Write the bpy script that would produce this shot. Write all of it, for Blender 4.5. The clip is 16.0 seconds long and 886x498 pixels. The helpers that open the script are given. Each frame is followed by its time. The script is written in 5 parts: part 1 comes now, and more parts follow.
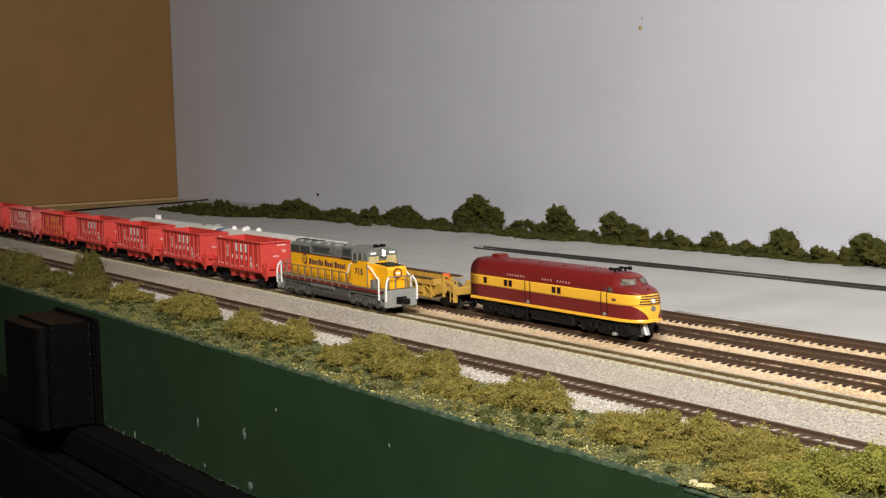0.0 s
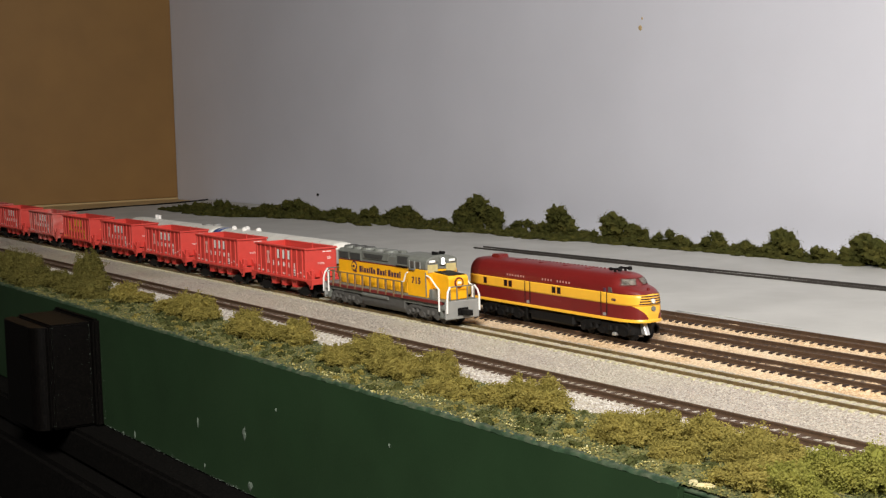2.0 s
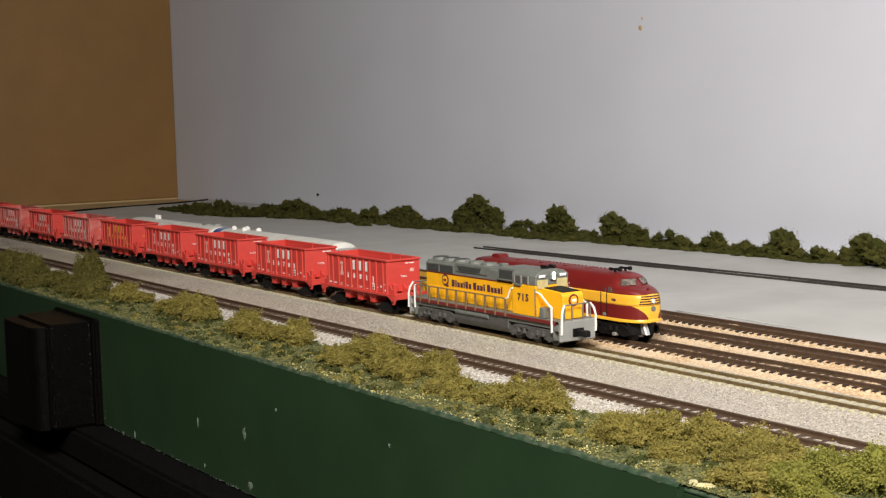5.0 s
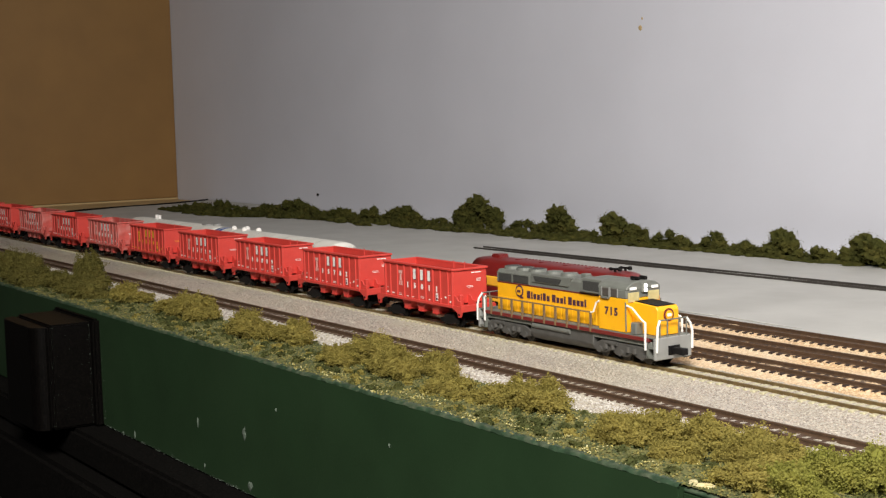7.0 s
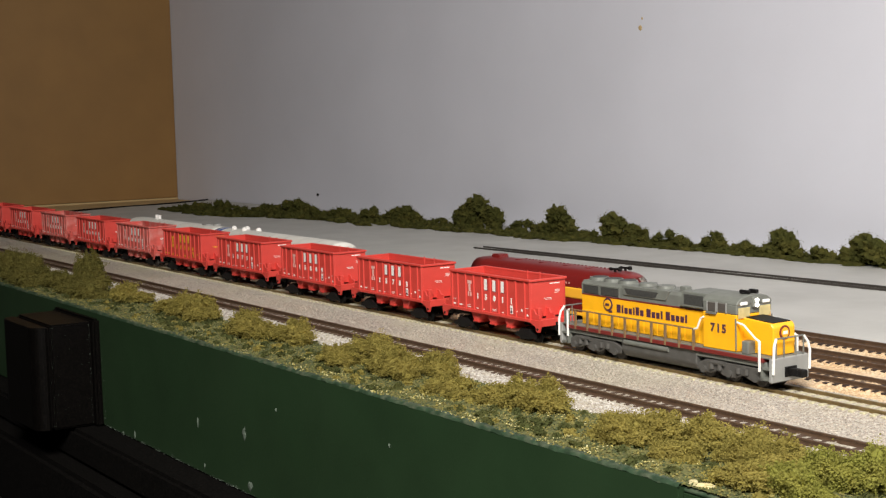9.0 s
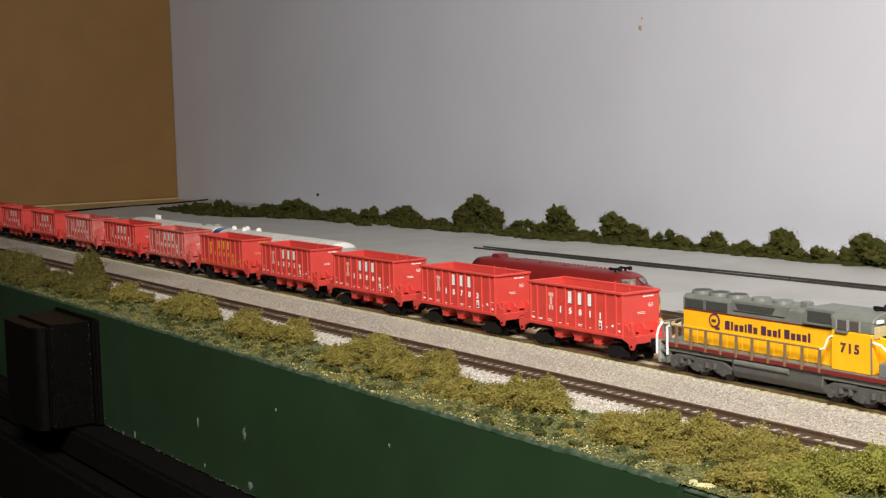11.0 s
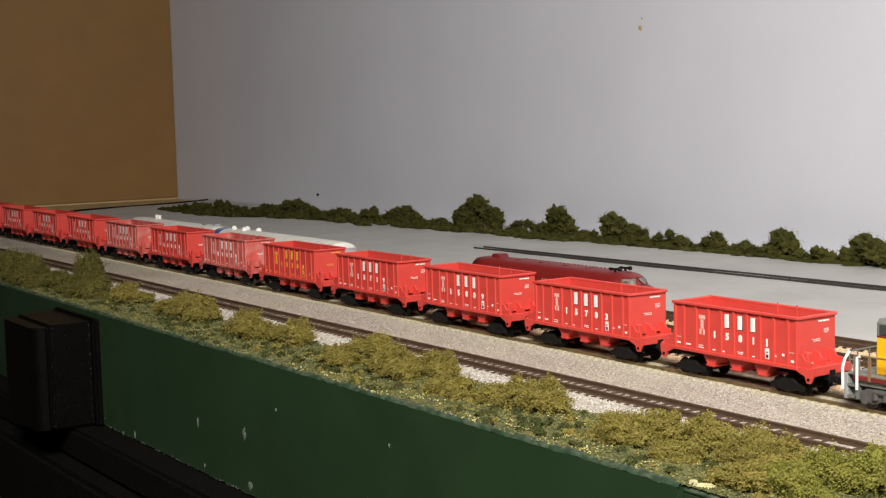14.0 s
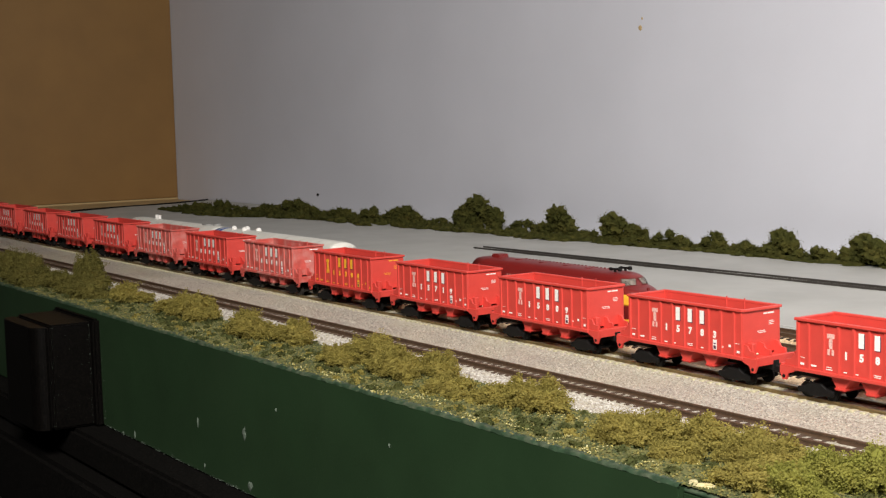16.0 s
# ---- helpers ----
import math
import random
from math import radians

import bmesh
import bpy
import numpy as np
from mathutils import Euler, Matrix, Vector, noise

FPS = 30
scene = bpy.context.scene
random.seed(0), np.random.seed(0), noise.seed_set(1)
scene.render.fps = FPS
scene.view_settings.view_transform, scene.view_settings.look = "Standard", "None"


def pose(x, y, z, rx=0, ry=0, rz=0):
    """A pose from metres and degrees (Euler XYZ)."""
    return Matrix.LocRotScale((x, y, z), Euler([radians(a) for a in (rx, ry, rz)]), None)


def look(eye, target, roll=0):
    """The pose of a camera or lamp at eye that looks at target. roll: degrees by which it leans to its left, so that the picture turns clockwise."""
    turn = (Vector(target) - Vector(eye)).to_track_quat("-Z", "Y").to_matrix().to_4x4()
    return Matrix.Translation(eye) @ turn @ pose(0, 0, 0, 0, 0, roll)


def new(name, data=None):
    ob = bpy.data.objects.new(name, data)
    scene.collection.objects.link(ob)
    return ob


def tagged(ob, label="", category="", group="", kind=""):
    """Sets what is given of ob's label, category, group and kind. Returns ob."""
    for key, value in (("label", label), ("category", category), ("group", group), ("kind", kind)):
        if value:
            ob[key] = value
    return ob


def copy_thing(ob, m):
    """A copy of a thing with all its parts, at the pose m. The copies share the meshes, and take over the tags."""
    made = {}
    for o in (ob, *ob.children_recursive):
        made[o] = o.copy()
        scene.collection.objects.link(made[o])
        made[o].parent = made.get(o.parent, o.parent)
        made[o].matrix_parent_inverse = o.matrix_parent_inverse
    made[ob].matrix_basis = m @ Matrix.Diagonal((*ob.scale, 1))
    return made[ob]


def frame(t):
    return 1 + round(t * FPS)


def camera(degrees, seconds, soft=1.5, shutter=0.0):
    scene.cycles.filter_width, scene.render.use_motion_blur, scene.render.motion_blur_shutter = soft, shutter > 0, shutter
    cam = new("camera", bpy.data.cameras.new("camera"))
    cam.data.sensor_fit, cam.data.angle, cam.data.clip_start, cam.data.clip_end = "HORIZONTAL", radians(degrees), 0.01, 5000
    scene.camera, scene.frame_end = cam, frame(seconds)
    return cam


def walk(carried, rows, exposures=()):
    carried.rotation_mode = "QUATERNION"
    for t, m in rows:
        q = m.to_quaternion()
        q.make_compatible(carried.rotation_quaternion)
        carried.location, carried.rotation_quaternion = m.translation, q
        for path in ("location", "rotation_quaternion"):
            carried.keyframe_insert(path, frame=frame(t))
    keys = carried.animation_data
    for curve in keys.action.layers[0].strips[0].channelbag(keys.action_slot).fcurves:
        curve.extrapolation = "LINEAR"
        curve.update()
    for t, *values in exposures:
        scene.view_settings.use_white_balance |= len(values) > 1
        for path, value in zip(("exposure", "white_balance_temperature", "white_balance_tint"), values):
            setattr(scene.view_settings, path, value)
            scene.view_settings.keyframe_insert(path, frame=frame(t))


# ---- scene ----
# ---------- camera ----------
cam = camera(35.823, 16.0, soft=1.3)
EYE = Vector((0.22264, -0.36655, 0.09905))
CAM = look(EYE, EYE + Vector((-0.8239, 0.5582, -0.0977)), -1.398)
walk(cam, [(0.0, CAM), (16.0, CAM)])

# ---------- light ----------
world = bpy.data.worlds.new("world")
scene.world = world
world.use_nodes = True
world.node_tree.nodes["Background"].inputs[0].default_value = (0.55, 0.6, 0.75, 1)
world.node_tree.nodes["Background"].inputs[1].default_value = 0.01


def area_lamp(name, eye, target, sx, sy, power, colour):
    data = bpy.data.lights.new(name, "AREA")
    data.shape, data.size, data.size_y, data.energy, data.color = "RECTANGLE", sx, sy, power, colour
    ob = new(name, data)
    data.spread = radians(140)
    ob.matrix_world = look(eye, target)
    return ob


area_lamp("lamp_key", (0.43, -0.54, 0.65), (-0.18, 0.29, 0.09), 0.30, 0.24, 13.4, (1.0, 0.96, 0.885))
scene.view_settings.exposure = 0.0


# ---------- materials ----------
def mat(name, base, rough=0.6, metal=0.0, var=0.12, scale=400.0, bump=0.0, bscale=1500.0, blotch=None, blotch_amt=0.25,
        dscale=90.0, island=0.0, coat=0.0, spec=None):
    m = bpy.data.materials.new(name)
    m.use_nodes = True
    nt = m.node_tree
    n, l = nt.nodes, nt.links
    bsdf = n["Principled BSDF"]
    tc = n.new("ShaderNodeTexCoord")
    no = n.new("ShaderNodeTexNoise")
    no.inputs["Scale"].default_value, no.inputs["Detail"].default_value = scale, 4
    l.new(tc.outputs["Object"], no.inputs["Vector"])
    hsv = n.new("ShaderNodeHueSaturation")
    hsv.inputs["Color"].default_value = (*base, 1)
    mr = n.new("ShaderNodeMapRange")
    mr.inputs[1].default_value, mr.inputs[2].default_value = 0.3, 0.7
    mr.inputs[3].default_value, mr.inputs[4].default_value = 1 - var, 1 + var
    l.new(no.outputs[0], mr.inputs[0])
    val = mr.outputs[0]
    if island:
        geo = n.new("ShaderNodeNewGeometry")
        mi = n.new("ShaderNodeMapRange")
        mi.inputs[3].default_value, mi.inputs[4].default_value = 1 - island, 1 + island
        l.new(geo.outputs["Random Per Island"], mi.inputs[0])
        mu = n.new("ShaderNodeMath")
        mu.operation = "MULTIPLY"
        l.new(val, mu.inputs[0])
        l.new(mi.outputs[0], mu.inputs[1])
        val = mu.outputs[0]
    l.new(val, hsv.inputs["Value"])
    col = hsv.outputs[0]
    if blotch:
        n2 = n.new("ShaderNodeTexNoise")
        n2.inputs["Scale"].default_value, n2.inputs["Detail"].default_value = dscale, 6
        l.new(tc.outputs["Object"], n2.inputs["Vector"])
        r2 = n.new("ShaderNodeMapRange")
        r2.inputs[1].default_value, r2.inputs[2].default_value, r2.inputs[4].default_value = 0.45, 0.72, blotch_amt
        l.new(n2.outputs[0], r2.inputs[0])
        mx = n.new("ShaderNodeMix")
        mx.data_type = "RGBA"
        mx.inputs["B"].default_value = (*blotch, 1)
        l.new(r2.outputs[0], mx.inputs["Factor"])
        l.new(col, mx.inputs["A"])
        col = mx.outputs["Result"]
    l.new(col, bsdf.inputs["Base Color"])
    bsdf.inputs["Roughness"].default_value, bsdf.inputs["Metallic"].default_value = rough, metal
    bsdf.inputs["Coat Weight"].default_value = coat
    if spec is not None:
        bsdf.inputs["Specular IOR Level"].default_value = spec
    if bump:
        nb = n.new("ShaderNodeTexNoise")
        nb.inputs["Scale"].default_value, nb.inputs["Detail"].default_value = bscale, 3
        l.new(tc.outputs["Object"], nb.inputs["Vector"])
        bp = n.new("ShaderNodeBump")
        bp.inputs["Strength"].default_value, bp.inputs["Distance"].default_value = bump, 0.0004
        l.new(nb.outputs[0], bp.inputs["Height"])
        l.new(bp.outputs[0], bsdf.inputs["Normal"])
    return m


def grain_mat(name, colours, cell=1500.0, bump=0.8, patch=None, patch_amt=0.5, pscale=40.0):
    """Crushed stone: every cell takes one of the colours."""
    m = bpy.data.materials.new(name)
    m.use_nodes = True
    n, l = m.node_tree.nodes, m.node_tree.links
    bsdf = n["Principled BSDF"]
    tc = n.new("ShaderNodeTexCoord")
    vo = n.new("ShaderNodeTexVoronoi")
    vo.inputs["Scale"].default_value = cell
    l.new(tc.outputs["Object"], vo.inputs["Vector"])
    sep = n.new("ShaderNodeSeparateColor")
    l.new(vo.outputs["Color"], sep.inputs[0])
    ramp = n.new("ShaderNodeValToRGB")
    ramp.color_ramp.interpolation = "CONSTANT"
    els = ramp.color_ramp.elements
    els[0].color, els[1].color = (*colours[0], 1), (*colours[1], 1)
    els[1].position = 1 / len(colours)
    for i, c in enumerate(colours[2:], 2):
        els.new(i / len(colours)).color = (*c, 1)
    l.new(sep.outputs[0], ramp.inputs[0])
    col = ramp.outputs[0]
    if patch:
        no = n.new("ShaderNodeTexNoise")
        no.inputs["Scale"].default_value, no.inputs["Detail"].default_value = pscale, 5
        l.new(tc.outputs["Object"], no.inputs["Vector"])
        mr = n.new("ShaderNodeMapRange")
        mr.inputs[1].default_value, mr.inputs[2].default_value, mr.inputs[4].default_value = 0.42, 0.68, patch_amt
        l.new(no.outputs[0], mr.inputs[0])
        mx = n.new("ShaderNodeMix")
        mx.data_type = "RGBA"
        mx.inputs["B"].default_value = (*patch, 1)
        l.new(mr.outputs[0], mx.inputs["Factor"])
        l.new(col, mx.inputs["A"])
        col = mx.outputs["Result"]
    l.new(col, bsdf.inputs["Base Color"])
    bsdf.inputs["Roughness"].default_value = 0.9
    bp = n.new("ShaderNodeBump")
    bp.invert = True
    bp.inputs["Strength"].default_value, bp.inputs["Distance"].default_value = bump, 0.0005
    l.new(vo.outputs["Distance"], bp.inputs["Height"])
    l.new(bp.outputs[0], bsdf.inputs["Normal"])
    return m


def island_mat(name, colours, rough=0.9):
    """Loose bits: every bit takes one of the colours."""
    m = bpy.data.materials.new(name)
    m.use_nodes = True
    n, l = m.node_tree.nodes, m.node_tree.links
    geo = n.new("ShaderNodeNewGeometry")
    ramp = n.new("ShaderNodeValToRGB")
    els = ramp.color_ramp.elements
    els[0].color, els[1].color = (*colours[0], 1), (*colours[-1], 1)
    for i, c in enumerate(colours[1:-1], 1):
        els.new(i / (len(colours) - 1)).color = (*c, 1)
    l.new(geo.outputs["Random Per Island"], ramp.inputs[0])
    l.new(ramp.outputs[0], n["Principled BSDF"].inputs["Base Color"])
    n["Principled BSDF"].inputs["Roughness"].default_value = rough
    return m


M_WALL = mat("wall_paint", (0.650, 0.655, 0.735), 0.6, var=0.03, scale=9, bump=0.15, bscale=300, blotch=(0.60, 0.605, 0.68), blotch_amt=0.45, dscale=5)
M_ROOM = mat("room_paint", (0.24, 0.235, 0.225), 0.8, var=0.03, scale=3)
M_PANEL = mat("hardboard", (0.250, 0.132, 0.037), 0.6, var=0.06, scale=25, bump=0.1, bscale=700, blotch=(0.215, 0.114, 0.033), blotch_amt=0.4, dscale=7)
M_STRIP = mat("pale_strip", (0.50, 0.36, 0.18), 0.6, var=0.08, scale=40)
M_TABLE = mat("painted_table", (0.475, 0.467, 0.445), 0.55, var=0.07, scale=26, bump=0.6, bscale=160, blotch=(0.40, 0.392, 0.372), blotch_amt=0.7, dscale=30)
M_PLASTER = mat("plaster", (0.52, 0.51, 0.485), 0.8, var=0.15, scale=300, bump=0.4, bscale=900)
M_CREAM = mat("cream_plaster", (0.60, 0.53, 0.30), 0.85, var=0.3, scale=700, bump=0.9, bscale=1300, blotch=(0.30, 0.25, 0.09), blotch_amt=0.7, dscale=500)
M_FASCIA = mat("green_paint", (0.0168, 0.0385, 0.0155), 0.5, spec=0.4, var=0.12, scale=30, bump=0.12, bscale=500, blotch=(0.023, 0.043, 0.0195), blotch_amt=0.4, dscale=14)
M_FASCIA_EDGE = mat("green_edge", (0.026, 0.050, 0.027), 0.5, var=0.35, scale=400, bump=0.4, bscale=900, blotch=(0.13, 0.14, 0.095), blotch_amt=0.6, dscale=260)
M_CHIP = mat("bare_chip", (0.11, 0.14, 0.11), 0.7, var=0.3, scale=900)
M_BLACK = mat("black_plastic", (0.0016, 0.0013, 0.0012), 0.42, var=0.4, scale=300, bump=0.3, bscale=1500, blotch=(0.0085, 0.0066, 0.0056), blotch_amt=0.55, spec=0.13, dscale=900)
M_DARKFLOOR = mat("dark_carpet", (0.010, 0.009, 0.008), 0.95, var=0.4, scale=500, bump=0.5, bscale=800)
M_LEDGE = mat("black_ledge", (0.0025, 0.0022, 0.002), 0.9, var=0.5, scale=700, bump=0.9, bscale=900, blotch=(0.022, 0.019, 0.017), blotch_amt=0.4, dscale=1100, spec=0.06)
M_BALLAST = grain_mat("grey_ballast", [(0.39, 0.34, 0.29), (0.48, 0.43, 0.37), (0.42, 0.36, 0.30), (0.27, 0.23, 0.20), (0.55, 0.51, 0.45), (0.42, 0.37, 0.335)],
                      1650, 0.9, (0.56, 0.53, 0.34), 0.35, 14)
M_YARD = grain_mat("tan_ballast", [(0.62, 0.42, 0.24), (0.7, 0.5, 0.3), (0.54, 0.36, 0.2), (0.74, 0.56, 0.37), (0.46, 0.31, 0.18)],
                   1200, 0.8, (0.72, 0.62, 0.48), 0.5, 30)
M_TURF = grain_mat("turf", [(0.060, 0.074, 0.026), (0.085, 0.092, 0.03), (0.046, 0.060, 0.024), (0.125, 0.117, 0.036)], 1100, 1.0, (0.17, 0.155, 0.045), 0.7, 70)
M_TURF_BITS = island_mat("turf_bits", [(0.052, 0.066, 0.024), (0.075, 0.088, 0.028), (0.10, 0.106, 0.032), (0.15, 0.135, 0.04), (0.22, 0.185, 0.05), (0.07, 0.083, 0.028)])
M_STRAW = island_mat("straw_bits", [(0.24, 0.20, 0.055), (0.36, 0.30, 0.085), (0.50, 0.43, 0.15), (0.62, 0.57, 0.31), (0.20, 0.175, 0.05)])
M_GRAVEL = island_mat("white_gravel", [(0.36, 0.32, 0.29), (0.54, 0.5, 0.46), (0.45, 0.41, 0.37), (0.64, 0.61, 0.57), (0.27, 0.235, 0.21)])
M_CINDER = island_mat("ballast_bits", [(0.36, 0.30, 0.25), (0.5, 0.44, 0.37), (0.42, 0.34, 0.28), (0.6, 0.55, 0.48), (0.23, 0.185, 0.155)])
M_YARDBITS = island_mat("tan_bits", [(0.56, 0.38, 0.22), (0.7, 0.52, 0.33), (0.6, 0.42, 0.25), (0.78, 0.64, 0.46)])
M_RAIL_DARK = mat("blackened_rail", (0.055, 0.048, 0.042), 0.5, 0.3, var=0.25, scale=500)
M_RAIL = mat("weathered_rail", (0.105, 0.064, 0.040), 0.5, 0.35, var=0.25, scale=500, blotch=(0.09, 0.05, 0.03), blotch_amt=0.6, dscale=200)
M_RAIL_MAIN = mat("brass_brown_rail", (0.22, 0.155, 0.07), 0.42, 0.5, var=0.25, scale=500, blotch=(0.12, 0.08, 0.04), blotch_amt=0.6, dscale=150)
M_TIE = mat("brown_tie", (0.075, 0.044, 0.029), 0.75, var=0.3, scale=600, bump=0.3, bscale=2500)
M_TIE_BLACK = mat("black_tie", (0.030, 0.018, 0.014), 0.6, var=0.3, scale=600)
M_TIE_PALE = mat("buried_tie", (0.47, 0.43, 0.29), 0.85, var=0.3, scale=500, bump=0.4)


def foliage_mat(name, a, b):
    m = mat(name, a, 0.95, var=0.22, scale=300, bump=0.3, bscale=1800, blotch=b, blotch_amt=0.7, dscale=120, island=0.22, spec=0.1)
    n, l = m.node_tree.nodes, m.node_tree.links
    thin = n.new("ShaderNodeBsdfTranslucent")
    l.new(n["Principled BSDF"].inputs["Base Color"].links[0].from_socket, thin.inputs["Color"])
    mx = n.new("ShaderNodeMixShader")
    mx.inputs[0].default_value = 0.5
    l.new(n["Principled BSDF"].outputs[0], mx.inputs[1])
    l.new(thin.outputs[0], mx.inputs[2])
    l.new(mx.outputs[0], n["Material Output"].inputs["Surface"])
    return m


M_BUSH = foliage_mat("olive_foam", (0.315, 0.268, 0.074), (0.43, 0.355, 0.105))
# Slightly greener olive, darkened to stand in for the light's falloff to the left
M_BUSH_DIMMED = foliage_mat("dimmed_olive_foam", (0.185, 0.166, 0.048), (0.26, 0.222, 0.065))
M_BUSH_GREEN = foliage_mat("bright_foam", (0.29, 0.288, 0.066), (0.41, 0.37, 0.1))
M_TUFT = foliage_mat("dull_green_foam", (0.10, 0.112, 0.040), (0.17, 0.16, 0.05))
M_BUSH_FAR = foliage_mat("dark_foam", (0.084, 0.086, 0.024), (0.19, 0.168, 0.045))


# ---------- mesh helpers ----------
def part(name, bm, material, parent=None, label="", smooth=False):
    """Links a bmesh as one mesh object under a thing or a part."""
    me = bpy.data.meshes.new(name)
    bm.normal_update()
    bm.to_mesh(me)
    bm.free()
    if smooth:
        me.polygons.foreach_set("use_smooth", [True] * len(me.polygons))
    me.materials.append(material)
    ob = new(name, me)
    ob.parent = parent
    return tagged(ob, label)


def cut(*boxes, bevel=0.0, segs=1):
    """A bmesh of boxes (x0, x1, y0, y1, z0, z1), bevelled."""
    bm = bmesh.new()
    for x0, x1, y0, y1, z0, z1 in boxes:
        v = [bm.verts.new((x, y, z)) for z in (z0, z1) for x, y in ((x0, y0), (x1, y0), (x1, y1), (x0, y1))]
        for f in ((3, 2, 1, 0), (4, 5, 6, 7), (0, 1, 5, 4), (1, 2, 6, 5), (2, 3, 7, 6), (3, 0, 4, 7)):
            bm.faces.new([v[i] for i in f])
    if bevel:
        bmesh.ops.bevel(bm, geom=bm.edges[:], offset=bevel, segments=segs, affect="EDGES", clamp_overlap=True)
    return bm


def prism(profile, a, b, axis="x", bevel=0.0, bm=None):
    """A profile of 2D points drawn out along an axis from a to b. x: points (y, z); y: points (x, z); z: points (x, y)."""
    bm = bm or bmesh.new()

    def at(p, s):
        return {"x": (s, p[0], p[1]), "y": (p[0], s, p[1]), "z": (p[0], p[1], s)}[axis]
    va, vb = ([bm.verts.new(at(p, s)) for p in profile] for s in (a, b))
    made = [bm.faces.new(va), bm.faces.new(vb[::-1])]
    k = len(profile)
    for i in range(k):
        made.append(bm.faces.new((va[i], vb[i], vb[(i + 1) % k], va[(i + 1) % k])))
    bmesh.ops.recalc_face_normals(bm, faces=bm.faces[:])
    if bevel:
        bmesh.ops.bevel(bm, geom=bm.edges[:], offset=bevel, segments=1, affect="EDGES", clamp_overlap=True)
    return bm


def tube(points, r, bm=None, n=6):
    """A round rod along points."""
    bm = bm or bmesh.new()
    pts = [Vector(p) for p in points]
    rings = []
    for i, p in enumerate(pts):
        d = (pts[min(i + 1, len(pts) - 1)] - pts[max(i - 1, 0)]).normalized()
        a = d.orthogonal().normalized() if abs(d.y) > 0.9 else d.cross(Vector((0, 1, 0))).normalized()
        b = d.cross(a)
        rings.append([bm.verts.new(p + r * (math.cos(t) * a + math.sin(t) * b)) for t in (2 * math.pi * j / n for j in range(n))])
    for s, e in zip(rings, rings[1:]):
        for j in range(n):
            bm.faces.new((s[j], s[(j + 1) % n], e[(j + 1) % n], e[j]))
    bm.faces.new(rings[0][::-1])
    bm.faces.new(rings[-1])
    return bm


def disc(c, r, h, axis="y", n=20, bm=None, r2=None):
    """A drum round an axis, centred at c."""
    bm = bm or bmesh.new()
    rotm = {"z": Matrix.Identity(4), "y": Matrix.Rotation(math.pi / 2, 4, "X"), "x": Matrix.Rotation(math.pi / 2, 4, "Y")}[axis]
    bmesh.ops.create_cone(bm, cap_ends=True, segments=n, radius1=r, radius2=r if r2 is None else r2, depth=h, matrix=Matrix.Translation(c) @ rotm)
    return bm


def loft(sections, closed=True):
    """Skins rings of equal length; the ends are capped."""
    bm = bmesh.new()
    rings = [[bm.verts.new(p) for p in s] for s in sections]
    k = len(rings[0])
    for s, e in zip(rings, rings[1:]):
        for j in range(k if closed else k - 1):
            bm.faces.new((s[j], s[(j + 1) % k], e[(j + 1) % k], e[j]))
    bm.faces.new(rings[0][::-1])
    bm.faces.new(rings[-1])
    bmesh.ops.recalc_face_normals(bm, faces=bm.faces[:])
    return bm


def from_arrays(name, verts, faces, material, parent=None):
    me = bpy.data.meshes.new(name)
    me.from_pydata(verts.tolist() if hasattr(verts, "tolist") else verts, [], faces.tolist() if hasattr(faces, "tolist") else faces)
    me.materials.append(material)
    ob = new(name, me)
    ob.parent = parent
    return ob


def scatter(name, spots, sizes, material, flat=0.7, seed=1):
    """Many small stones or crumbs, as one mesh."""
    rng = np.random.default_rng(seed)
    base = np.array([(1, 0, 0), (-1, 0, 0), (0, 1, 0), (0, -1, 0), (0, 0, 1), (0, 0, -1)], float)
    tri = np.array([(0, 2, 4), (2, 1, 4), (1, 3, 4), (3, 0, 4), (2, 0, 5), (1, 2, 5), (3, 1, 5), (0, 3, 5)])
    k = len(spots)
    ax = rng.normal(size=(k, 3, 3))
    q, _ = np.linalg.qr(ax)
    v = base[None] * rng.uniform(0.55, 1.1, (k, 6, 1)) @ q
    v[:, :, 2] *= flat
    v = v * sizes[:, None, None] + spots[:, None, :]
    f = (tri[None] + 6 * np.arange(k)[:, None, None]).reshape(-1, 3)
    return from_arrays(name, v.reshape(-1, 3), f, material)


def nz(x, y, z=0.0):
    return noise.noise(Vector((x, y, z)))


# ---------- room ----------
def structure(name, bm, material, label, category):
    return tagged(part(name, bm, material), label, category, kind="structure")


structure("wall_north", cut((-3.2, 2.6, 0.385, 0.46, -1.0, 1.6)), M_WALL, "plain pale lavender-grey painted wall behind the layout", "wall")
structure("wall_west", cut((-3.3, -3.2, -2.6, 0.46, -1.0, 1.6)), M_ROOM, "plain room wall", "wall")
structure("wall_east", cut((2.6, 2.7, -2.6, 0.46, -1.0, 1.6)), M_ROOM, "plain room wall", "wall")
structure("wall_south", cut((-3.3, 2.7, -2.7, -2.6, -1.0, 1.6)), M_ROOM, "plain room wall", "wall")
structure("ceiling", cut((-3.3, 2.7, -2.7, 0.46, 1.6, 1.7)), M_ROOM, "plain room ceiling", "ceiling")
structure("floor", cut((-3.3, 2.7, -2.7, 0.46, -1.1, -1.0)), M_DARKFLOOR, "dark carpeted room floor", "floor")

end_board = tagged(new("end_board"), "brown hardboard sheet standing at the end of the layout", "board")
part("sheet", cut((-1.5445, -1.5275, 0.075, 0.3845, -0.0045, 0.62), bevel=0.0006), M_PANEL, end_board)
part("batten", cut((-1.5465, -1.526, 0.075, 0.3845, -0.0073, -0.0048), bevel=0.0006), M_STRIP, end_board, "pale timber batten under the sheet")

